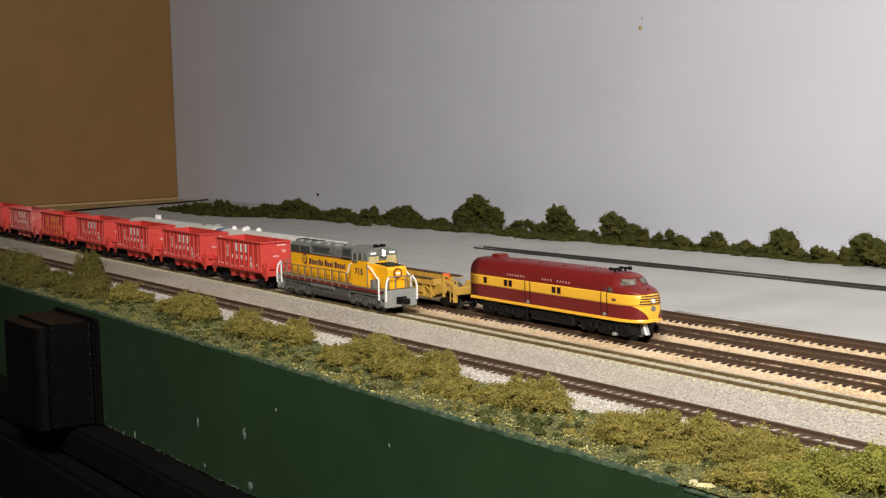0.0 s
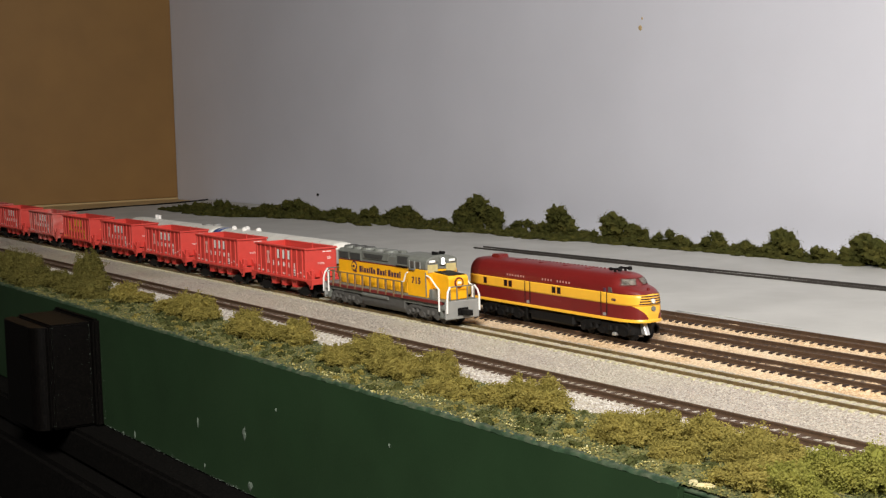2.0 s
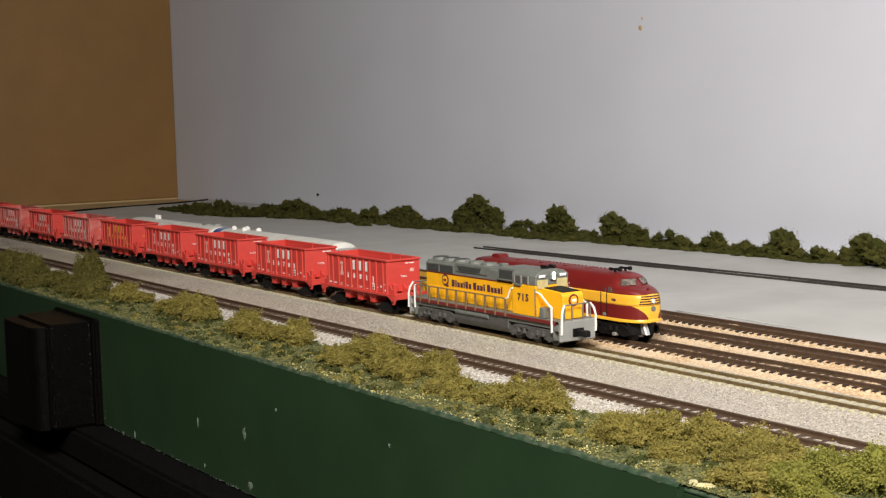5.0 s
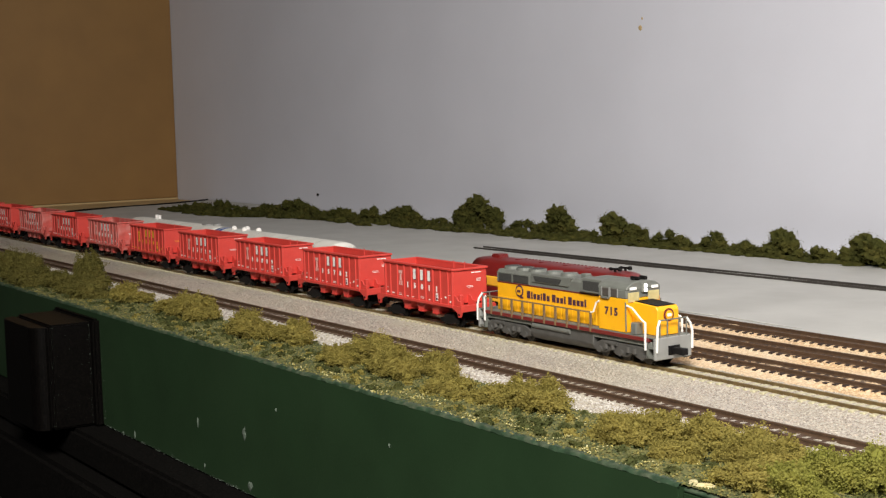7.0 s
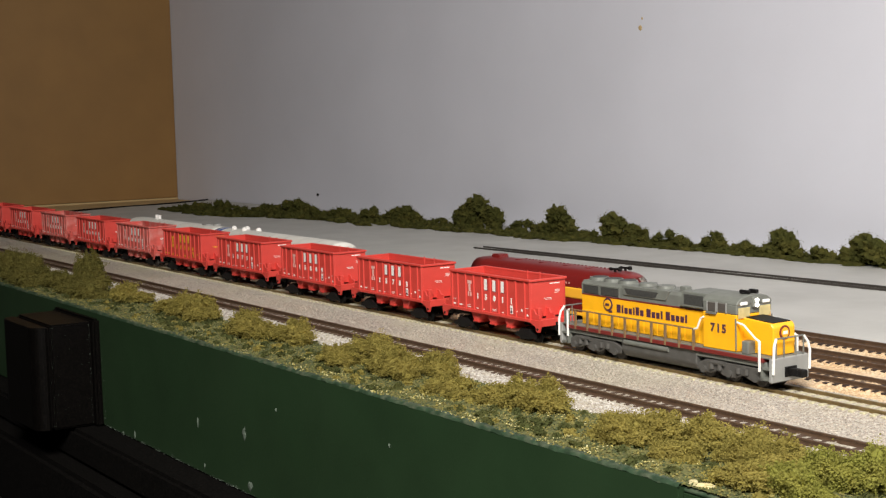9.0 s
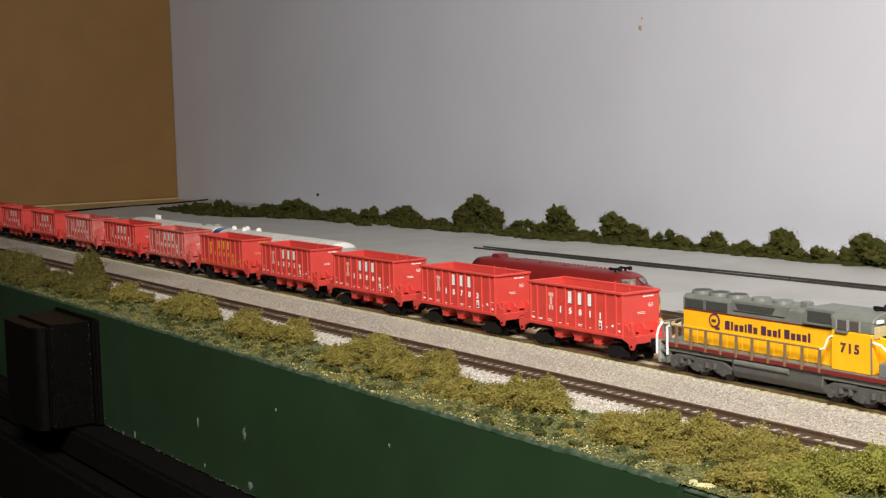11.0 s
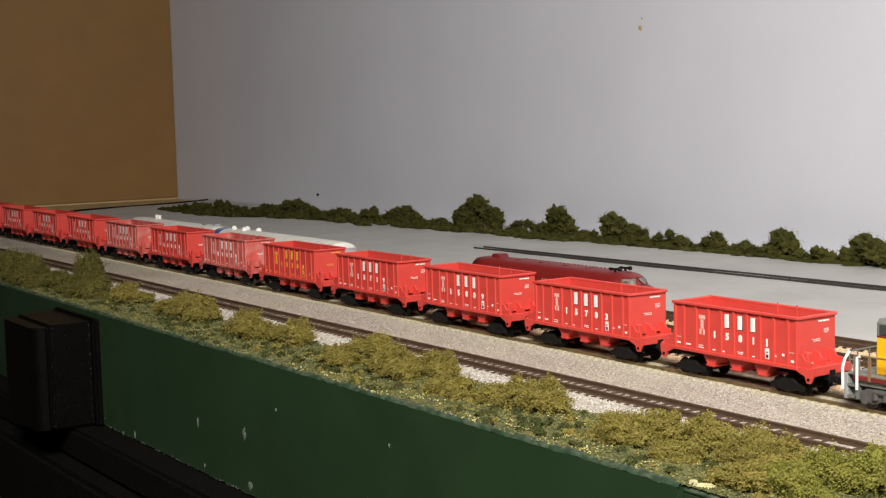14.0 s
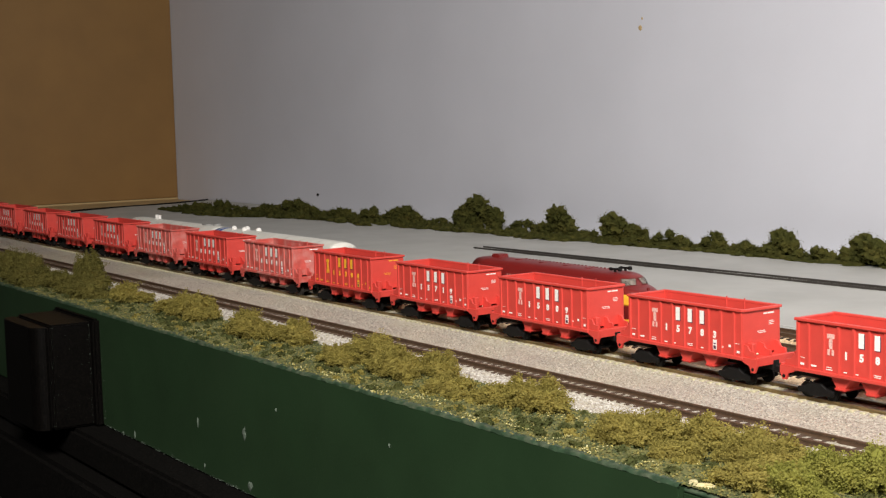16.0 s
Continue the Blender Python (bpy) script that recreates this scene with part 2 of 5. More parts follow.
# the layout's table
table = tagged(new("layout_table"), "grey-painted plywood layout table with an uneven brushed surface", "table")
nx, ny = 150, 60
gx, gy = np.linspace(-1.375, 0.55, nx), np.linspace(0.108, 0.3835, ny)
tv = [(0.55 - (0.55 - x) * (0.55 + 1.352 + 0.31 * (y - 0.16)) / 1.925, y, -0.0045 + 0.0005 * nz(x * 9, y * 14) + 0.00025 * nz(x * 40, y * 60, 5)) for x in gx for y in gy]
tf = [(i * ny + j, (i + 1) * ny + j, (i + 1) * ny + j + 1, i * ny + j + 1) for i in range(nx - 1) for j in range(ny - 1)]
top = from_arrays("painted_top", tv, tf, M_TABLE, table)
top.data.polygons.foreach_set("use_smooth", [True] * len(tf))
part("board", cut((-1.37, 0.55, -0.1015, 0.3835, -0.03, -0.0085), bevel=0.0005), M_TABLE, table)
part("track_board", cut((-1.95, -1.372, -0.1015, 0.07, -0.03, -0.0085), bevel=0.0005), M_TABLE, table)
part("rear_shelf", cut((-1.5265, -1.352, 0.072, 0.3835, -0.03, -0.0072), bevel=0.0005), M_STRIP, table)
for k, (lx, ly) in enumerate(((-1.3, -0.08), (0.5, -0.08), (-1.3, 0.35), (0.5, 0.35))):
    part("leg", cut((lx - 0.02, lx + 0.02, ly - 0.02, ly + 0.02, -1.0, -0.03), bevel=0.001), M_STRIP, table)

# Black rod added to draw the dark gap line along the table's end
cable = tagged(new("edge_cable"), "thin black rod drawing the dark edge gap along the table end", "cable")
bm = tube([(-1.352 - 0.31 * (y - 0.16) - 0.006 * math.sin((y - 0.16) * 30), y, -0.0042) for y in np.linspace(0.1, 0.38, 24)], 0.0014)
part("sheath", bm, M_BLACK, cable)

# plaster smears where the grey paint meets the yard
for sx, sy, w, d, a in ((-0.236, 0.1265, 0.05, 0.0022, -4), (-0.270, 0.1255, 0.036, 0.0016, 5), (-0.166, 0.1185, 0.03, 0.0018, -2), (-0.150, 0.1225, 0.024, 0.0016, 38), (-0.205, 0.1190, 0.03, 0.0014, 1)):
    bm = bmesh.new()
    bmesh.ops.create_icosphere(bm, subdivisions=3, radius=1.0)
    for v in bm.verts:
        k = 1 + 0.5 * nz(v.co.x * 3 + sx * 90, v.co.y * 3, v.co.z)
        v.co = Vector((v.co.x * w / 2 * k, v.co.y * d / 2 * k, v.co.z * 0.00025 * k))
    ob = tagged(part("plaster_smear", bm, M_PLASTER, smooth=True), "thin white plaster smear on the grey table", "smear", group="plaster smears")
    ob.matrix_basis = pose(sx, sy, -0.0043, 0, 0, a)


# ---------- fascia ----------
fascia = tagged(new("fascia_board"), "glossy dark green painted fascia board with chipped spots", "board")
part("board", cut((-1.95, -0.0485, -0.1062, -0.102, -0.067, -0.0046), bevel=0.0006, segs=2), M_FASCIA, fascia)
bm = bmesh.new()
xs = np.linspace(-1.05, -0.0485, 500)
rows_ = [[bm.verts.new((x, y + 0.0004 * nz(x * 160, y * 50, 3), z + 0.0005 * nz(x * 220, y * 300) + 0.0003 * nz(x * 800, y * 900))) for x in xs]
         for y, z in ((-0.1062, -0.0052), (-0.1059, -0.0044), (-0.1052, -0.0041), (-0.1035, -0.0041), (-0.1015, -0.0048))]
for a, b in zip(rows_, rows_[1:]):
    for i in range(len(xs) - 1):
        bm.faces.new((a[i], a[i + 1], b[i + 1], b[i]))
part("top_edge", bm, M_FASCIA_EDGE, fascia, "scuffed paler top edge", smooth=True)
for cx, cz, w, h in ((-0.3223, -0.0397, 0.004, 0.007), (-0.318, -0.0625, 0.006, 0.005), (-0.372, -0.043, 0.0014, 0.006), (-0.366, -0.063, 0.0018, 0.0035),
                     (-0.47, -0.066, 0.003, 0.003), (-0.4535, -0.0640, 0.0022, 0.005), (-0.2905, -0.0235, 0.0014, 0.002), (-0.2, -0.022, 0.0012, 0.002)):
    bm = bmesh.new()
    bmesh.ops.create_icosphere(bm, subdivisions=2, radius=1.0)
    for v in bm.verts:
        k = 0.7 + 0.8 * nz(v.co.x * 2 + cx * 300, v.co.y * 2, v.co.z * 2 + cz * 200)
        v.co = Vector((v.co.x * w / 2 * k, v.co.y * 0.0005, v.co.z * h / 2 * k))
    ob = part("paint_chip", bm, M_CHIP, fascia, "bare chipped spot")
    ob.location = (cx, -0.1062, cz)
fleck_rng = np.random.default_rng(31)
fx = np.concatenate([fleck_rng.uniform(-0.497, -0.26, 190), np.full(18, -0.4965) + fleck_rng.normal(0, 0.0003, 18)])
fz = np.concatenate([-0.0668 + np.abs(fleck_rng.normal(0, 0.0007, 190)), fleck_rng.uniform(-0.066, -0.012, 18)])
flecks = scatter("edge_flecks", np.stack([fx, np.full(208, -0.1063), fz], 1), fleck_rng.uniform(0.00012, 0.00042, 208), M_CHIP, 0.8, 32)
flecks.parent = fascia
tagged(flecks, "pale flecks where the paint is worn through")
second = tagged(new("fascia_board"), "second dark green fascia board, set slightly lower", "board")
part("board", cut((-0.0480, 0.55, -0.1052, -0.101, -0.067, -0.0062), bevel=0.0006, segs=2), M_FASCIA, second)
part("top_edge", cut((-0.0480, 0.55, -0.1050, -0.1005, -0.0066, -0.0052), bevel=0.0005), M_FASCIA_EDGE, second)

ledge = tagged(new("under_ledge"), "rough black ledge running below the green fascia", "ledge")
part("ledge_board", cut((-1.95, 0.55, -0.1225, -0.098, -0.085, -0.0675), bevel=0.002, segs=2), M_LEDGE, ledge)
part("lower_board", cut((-1.95, 0.55, -0.134, -0.098, -0.13, -0.0855), bevel=0.003, segs=2), M_LEDGE, ledge)

# black box fixed to the fascia
box = tagged(new("control_box"), "black plastic control box screwed to the green fascia", "box")
corner = [(-0.5520 - 0.008 * math.sin(k * math.pi / 10), -0.1350 - 0.007 * math.cos(k * math.pi / 10)) for k in range(6)]
corner2 = [(-0.5100 + 0.008 * math.cos(k * math.pi / 10), -0.1350 - 0.007 * math.sin(k * math.pi / 10)) for k in range(6)]
part("housing", cut((-0.5600, -0.5020, -0.1328, -0.1065, -0.0665, -0.0090), bevel=0.0010, segs=2), M_BLACK, box)
part("seam", cut((-0.5585, -0.5040, -0.1342, -0.1328, -0.0655, -0.0105)), M_BLACK, box)
part("cover", prism([(-0.5600, -0.1342), (-0.5028, -0.1342)] + corner2 + corner, -0.0665, -0.0100, "z", 0.0006), M_BLACK, box)
part("mounting_flange", cut((-0.5640, -0.4975, -0.1105, -0.1064, -0.0672, -0.0075), bevel=0.0012, segs=2), M_BLACK, box)

fy = np.concatenate([-0.1112 + fleck_rng.normal(0, 0.0004, 90), -0.1318 + fleck_rng.normal(0, 0.0005, 40), fleck_rng.uniform(-0.131, -0.112, 30)])
fz = fleck_rng.uniform(-0.065, -0.0105, 160)
dust = scatter("dust_flecks", np.stack([np.full(160, -0.5019), fy, fz], 1), fleck_rng.uniform(0.00008, 0.00022, 160), M_CHIP, 0.8, 33)
dust.parent = box
tagged(dust, "pale dust flecks along the edges")

# marks on the wall
nail = tagged(new("wall_nail"), "small dark nail head in the grey wall", "nail")
part("head", disc((-1.1351, 0.3843, 0.0123), 0.0015, 0.0012), M_BLACK, nail)
for cx, cz, r in ((-0.5993, 0.1636, 0.0022), (-0.597, 0.171, 0.001)):
    bm = bmesh.new()
    bmesh.ops.create_icosphere(bm, subdivisions=2, radius=1.0)
    for v in bm.verts:
        v.co = Vector((v.co.x * r, v.co.y * 0.0005, v.co.z * r * (1 + 0.4 * nz(v.co.x * 2, v.co.z * 2, cx * 50))))
    ob = tagged(part("wall_stain", bm, M_STRIP), "small brown spot on the grey wall", "stain", group="wall spots")
    ob.location = (cx, 0.385, cz)


# ---------- ground ----------
GX = np.concatenate([np.arange(-1.95, -1.05, 0.01), np.arange(-1.05, -0.6, 0.002), np.arange(-0.6, 0.02, 0.001), np.arange(0.02, 0.55, 0.01)])


def ground_strip(name, y0, y1, step, height, material, label, category):
    ys = np.linspace(y0, y1, max(2, round((y1 - y0) / step) + 1))
    v = [(x, y, height(x, y)) for x in GX for y in ys]
    k = len(ys)
    i, j = np.meshgrid(np.arange(len(GX) - 1), np.arange(k - 1), indexing="ij")
    a = (i * k + j).ravel()
    f = np.stack([a, a + k, a + k + 1, a + 1], 1)
    ob = from_arrays(name, v, f, material)
    ob.data.polygons.foreach_set("use_smooth", [True] * len(f))
    return tagged(ob, label, category, kind="structure")


def rough(x, y, a, s):
    return a * nz(x * s, y * s, 1.7) + 0.5 * a * nz(x * s * 2.3, y * s * 2.3, 4.1)


def z_turf(x, y):
    e = min(1, max(0, (y + 0.1044) / 0.006))
    return -0.0046 + e * (0.0004 + 0.0011 * nz(x * 60, y * 70) + rough(x, y, 0.0008, 300)) - 0.0012 * max(0, (y + 0.066) / 0.012)


def z_main(x, y):
    e = min(1, max(0, (y + 0.066) / 0.006)) * min(1, max(0, (0.024 - y) / 0.006))
    t = max(0, 1 - abs(y) / 0.012)
    f = min(1, max(0, (0.0095 - abs(y + 0.0476)) / 0.002))
    return -0.0052 + 0.0022 * e + 0.0016 * min(1, 2 * t) + 0.0011 * f * e + rough(x, y, 0.00022, 520)


def z_yard(x, y):
    e = min(1, max(0, (0.116 - y) / 0.006))
    f = max(min(1, max(0, (0.0095 - abs(y - c)) / 0.002)) for c in (0.0327, 0.0652, 0.0953))
    return -0.0058 + 0.0028 * e + 0.0011 * f + 0.0003 * nz(x * 60, y * 40, 7) + rough(x, y, 0.00025, 480)


ground_strip("ground_turf", -0.1044, -0.0575, 0.0011, z_turf, M_TURF, "green and straw-coloured scenic turf strip", "turf")
ground_strip("ground_ballast", -0.0665, 0.0235, 0.0011, z_main, M_BALLAST, "pale grey-pink model ballast bed", "ballast")
ground_strip("ground_yard", 0.0165, 0.1165, 0.0014, z_yard, M_YARD, "tan model ballast between the yard tracks", "ballast")

rng = np.random.default_rng(4)


def spots(n, x0, x1, y0, y1, height, lift=0.0001, dens=None):
    xy = np.stack([rng.uniform(x0, x1, n), rng.uniform(y0, y1, n)], 1)
    if dens:
        xy = xy[[rng.random() < dens(x, y) for x, y in xy]]
    return np.array([(x, y, height(x, y) + lift) for x, y in xy])


s = spots(24000, -0.62, 0.02, -0.044, 0.02, z_main, 0.0)
tagged(scatter("ballast_grains", s, rng.uniform(0.00022, 0.00048, len(s)), M_CINDER, 0.8, 5), "loose pale ballast grains", "gravel", kind="stuff")
s = spots(9000, -0.75, 0.02, -0.0675, -0.0555, z_main, 0.0001)
tagged(scatter("white_gravel", s, rng.uniform(0.00035, 0.0008, len(s)), M_GRAVEL, 0.8, 6), "coarse white gravel beside the front track", "gravel", kind="stuff")
s = spots(8000, -0.46, 0.0, 0.018, 0.115, z_yard, 0.0)
tagged(scatter("yard_grains", s, rng.uniform(0.00025, 0.0005, len(s)), M_YARDBITS, 0.8, 7), "loose tan ballast grains", "gravel", kind="stuff")
s = spots(26000, -0.95, 0.02, -0.1052, -0.0625, z_turf, 0.0003)
tagged(scatter("turf_crumbs", s, rng.uniform(0.00025, 0.0008, len(s)), M_TURF_BITS, 0.9, 8), "green and olive turf crumbs", "turf", kind="stuff")
s = spots(22000, -0.95, 0.02, -0.1055, -0.075, z_turf, 0.0006,
          dens=lambda x, y: max(0, (-0.16 + 2.0 * nz(x * 80, y * 120, 2) + 20 * (-0.090 - y)) * min(1, max(0.12, (x + 0.62) / 0.5))))
tagged(scatter("straw_crumbs", s, rng.uniform(0.00015, 0.00045, len(s)) * np.where(s[:, 0] > -0.3, 1.15, 0.85), M_STRAW, 0.8, 9), "straw-yellow crumbs in the turf", "turf", kind="stuff")
bm = bmesh.new()
bmesh.ops.create_icosphere(bm, subdivisions=4, radius=1.0)
for v in bm.verts:
    k = 1 + 0.35 * nz(v.co.x * 3, v.co.y * 3, v.co.z * 3)
    v.co = Vector((v.co.x * 0.0046 * k, v.co.y * 0.0024 * k, v.co.z * 0.0009 * k))
ob = tagged(part("plaster_lump", bm, M_CREAM, smooth=True), "white plaster lump at the fascia joint", "plaster")
ob.location = (-0.0445, -0.1012, -0.0044)


# ---------- tracks ----------
def rail_bm(x0, x1, yc, top=0.0):
    p = [(-0.0009, -0.0021), (0.0009, -0.0021), (0.0009, -0.0018), (0.00025, -0.0015), (0.00025, -0.0008), (0.00048, -0.0006), (0.00048, -0.0001), (0.0003, 0),
         (-0.0003, 0), (-0.00048, -0.0001), (-0.00048, -0.0006), (-0.00025, -0.0008), (-0.00025, -0.0015), (-0.0009, -0.0018)]
    return prism([(yc + a, top + b) for a, b in p], x0, x1)


def make_track(yc, x0, x1, rail_mat, tie_mat, label, tie_span, pitch=0.0043, tie_top=-0.0017, tie_half=0.0076, gap=(), m=None, top=0.0, name="railway_track"):
    tr = tagged(new(name), label, "track", group="model railway tracks")
    for sgn in (-1, 1):
        part("rail", rail_bm(x0, x1, sgn * 0.0048, top), rail_mat, tr, "thin steel rail")
    shared = None
    rt = random.Random(int(yc * 1e4) + 77)
    x = tie_span[0]
    while x < tie_span[1]:
        if not any(a < x < b for a, b in gap):
            if shared is None:
                t = part("tie", cut((-0.00105, 0.00105, -tie_half, tie_half, -0.0014, 0), bevel=0.00015), tie_mat, tr)
                shared = t.data
            else:
                t = new("tie", shared)
                t.parent = tr
            t.location = (x, rt.uniform(-0.0003, 0.0003), top + tie_top + rt.uniform(-0.0001, 0.0001))
            t.rotation_euler = (0, 0, rt.uniform(-0.03, 0.03))
        x += pitch
    tr.matrix_basis = m or pose(0, yc, 0)
    return tr


Y_FRONT, Y_B, Y_C, Y_D = -0.0476, 0.0327, 0.0652, 0.0953
make_track(Y_FRONT, -1.9, 0.5, M_RAIL, M_TIE, "weathered front track with dark brown ties in white gravel", (-0.97, 0.0), gap=((-0.047, -0.038),))
make_track(0.0, -1.9, 0.5, M_RAIL_MAIN, M_TIE_PALE, "main track with ties buried in pale ballast", (-0.9, 0.0), tie_top=-0.00125, tie_half=0.0077)
for yy in (Y_B, Y_C, Y_D):
    make_track(yy, -1.3, 0.5, M_RAIL, M_TIE_BLACK, "yard track with black plastic ties on tan ballast", (-0.62, 0.0), tie_half=0.0081)
make_track(0.26, -0.36, 0.46, M_RAIL_DARK, M_TIE_BLACK, "dark track let into the grey painted table", (-0.36, 0.3), tie_top=-0.0014, tie_half=0.0056, m=pose(-0.275, 0.2635, -0.0031, 0, 0, 2.5))


# ---------- bushes ----------
def foam(c, r, rnd, crumbs, sub=2, reach=1.06, core_in=0.8):
    """One lump of foam foliage: a ragged core with crumbs standing out of it."""
    bm = bmesh.new()
    bmesh.ops.create_icosphere(bm, subdivisions=sub, radius=1.0)
    off = Vector((rnd.uniform(0, 50), rnd.uniform(0, 50), rnd.uniform(0, 50)))
    verts = []
    for v in bm.verts:
        d = v.co.normalized()
        w = Vector((d.x * r[0], d.y * r[1], d.z * r[2])) * 330 + off
        k = 0.86 + 0.42 * noise.noise(w * 0.5) + 0.74 * noise.noise(w * 1.2) + 0.48 * noise.noise(w * 3)
        verts.append((c[0] + d.x * r[0] * k, c[1] + d.y * r[1] * k, max(-0.0052, c[2] + d.z * r[2] * k)))
    bm.verts.index_update()
    faces = [tuple(v.index for v in f.verts) for f in bm.faces]
    bm.free()
    base = len(verts)
    core = list(verts)
    mid = Vector(c)
    ncore = len(faces)
    verts = [tuple(mid + (Vector(p) - mid) * core_in) for p in core]
    for _ in range(crumbs):
        i = faces[rnd.randrange(ncore)]
        w = rnd.random()
        p = Vector(core[i[0]]).lerp(Vector(core[i[1]]), w).lerp(Vector(core[i[2]]), rnd.random() * 0.6)
        if p.z < -0.0046:
            continue
        p = mid + (p - mid) * rnd.uniform(core_in - 0.02, reach)
        s = rnd.uniform(0.00020, 0.00050) * (0.78 if crumbs > 3000 else 1.0)
        u = Vector((rnd.gauss(0, 1), rnd.gauss(0, 1), rnd.gauss(0, 1))).normalized()
        t = u.orthogonal().normalized() * s
        u = u * s
        k = len(verts)
        verts += [tuple(p - u), tuple(p + t * rnd.uniform(0.5, 1.0)), tuple(p + u * rnd.uniform(0.5, 1.2)), tuple(p - t)]
        faces.append((k, k + 1, k + 2, k + 3))
    return verts, faces


def bush(x, y, rx, ry, h, seed, material, label, group, crumbs=2100, size=1.0, base=-0.0045):
    rnd = random.Random(seed)
    b = tagged(new("bush"), label, "bush", group=group)
    b.location = (x, y, 0)
    n = max(3, round(rx * ry / (0.0075 * size) ** 2 * 2.2) + 3)
    n = min(n, 18)
    for i in range(n):
        u = (i + 0.5) / n * 2 - 1
        px = u * rx * 0.78 + rnd.uniform(-0.12, 0.12) * rx
        py = rnd.uniform(-0.6, 0.6) * ry
        fall = 1 - 0.45 * u * u
        top = h * fall * rnd.uniform(0.5, 1.08) if abs(u) > 0.3 else h * rnd.uniform(0.94, 1.06)
        r = max(0.0034 * size, min(0.0072 * size, rx * 0.55)) * rnd.uniform(0.75, 1.15)
        rz = max(0.0024, top * 0.47)
        v, f = foam((px, py, base + top - rz * 0.98), (r, r * rnd.uniform(0.75, 1.0), rz), rnd, crumbs, 3 if crumbs > 1000 else 2, 1.22, 0.74)
        from_arrays("clump", v, f, material, b)
    return b


FRONT = ((-0.715, -0.084, 0.055, 0.012, 0.0165), (-0.668, -0.094, 0.034, 0.008, 0.0105), (-0.592, -0.0800, 0.016, 0.008, 0.0150), (-0.577, -0.0905, 0.014, 0.007, 0.0095), (-0.775, -0.086, 0.035, 0.012, 0.014), (-0.85, -0.082, 0.04, 0.012, 0.014), (-0.612, -0.0735, 0.022, 0.009, 0.0185), (-0.606, -0.0725, 0.0120, 0.008, 0.0215), (-0.602, -0.0725, 0.0060, 0.0040, 0.0260),
         (-0.625, -0.086, 0.040, 0.010, 0.0105), (-0.565, -0.088, 0.020, 0.009, 0.0085), (-0.531, -0.075, 0.020, 0.009, 0.0110), (-0.447, -0.075, 0.036, 0.010, 0.0115),
         (-0.366, -0.082, 0.018, 0.008, 0.0125), (-0.334, -0.072, 0.015, 0.008, 0.0105), (-0.2745, -0.083, 0.011, 0.007, 0.0085), (-0.260, -0.074, 0.019, 0.009, 0.0125),
         (-0.233, -0.081, 0.013, 0.008, 0.0125), (-0.2235, -0.069, 0.014, 0.007, 0.0095), (-0.188, -0.085, 0.015, 0.006, 0.0068), (-0.166, -0.081, 0.009, 0.006, 0.0068),
         (-0.150, -0.078, 0.0125, 0.008, 0.0115), (-0.0945, -0.086, 0.011, 0.007, 0.0095), (-0.086, -0.077, 0.010, 0.007, 0.0100), (-0.073, -0.072, 0.010, 0.007, 0.0098), (-0.068, -0.088, 0.008, 0.005, 0.0055),
         (-0.051, -0.076, 0.011, 0.008, 0.0100), (-0.037, -0.079, 0.010, 0.008, 0.0105), (-0.033, -0.093, 0.010, 0.006, 0.0075))
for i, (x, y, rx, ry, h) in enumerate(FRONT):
    # Left bushes take the copy with the weaker light put into its colour
    bush(x, y, rx, ry, h, 100 + i, M_BUSH if x > -0.54 else M_BUSH_DIMMED, "olive-brown foam bush on the turf strip" if x > -0.54 else "olive foam bush on the turf strip, darkened for the weaker light", "front bushes", size=0.8 if rx < 0.02 else 1.0, crumbs=3600 if x > -0.3 else 2100)
for i, (x, y, rx, ry, h) in enumerate(((-0.021, -0.076, 0.009, 0.007, 0.0105), (-0.009, -0.071, 0.010, 0.007, 0.0115), (-0.02, -0.092, 0.010, 0.007, 0.0085), (0.012, -0.078, 0.012, 0.009, 0.0115))):
    bush(x, y, rx, ry, h, 140 + i, M_BUSH_GREEN, "bright green foam bush on the turf strip", "front bushes", size=0.8, crumbs=3600)
def wall_bush(x, y, rx, h, peak, seed):
    """A broad bush that rises to an off-centre peak, of many small lumps."""
    rnd = random.Random(seed)
    b = tagged(new("bush"), "dark green foam bush against the grey wall", "bush", group="bushes along the wall")
    b.location = (x, y, 0)
    n = max(6, min(16, round(rx / 0.0042)))
    for i in range(n):
        u = (i + 0.5) / n * 2 - 1
        side = (u - peak) / (1 - peak if u > peak else 1 + peak)
        fall = max(0.25, 1 - 0.78 * abs(side) ** 1.5)
        top = h * fall * rnd.uniform(0.9, 1.04)
        r = min(0.0085, max(0.0045, h * 0.33)) * rnd.uniform(0.85, 1.15)
        z = top
        while z > 0.002:
            q = min(r, z * 0.6)
            v, f = foam((u * rx * 0.95 + rnd.uniform(-0.002, 0.002), rnd.uniform(-0.006, 0.005), -0.0045 + z - q * 0.95), (q * 1.25, q, q), rnd, 380, 3, 1.08, 0.74)
            from_arrays("clump", v, f, M_BUSH_FAR, b)
            z -= r * 1.3


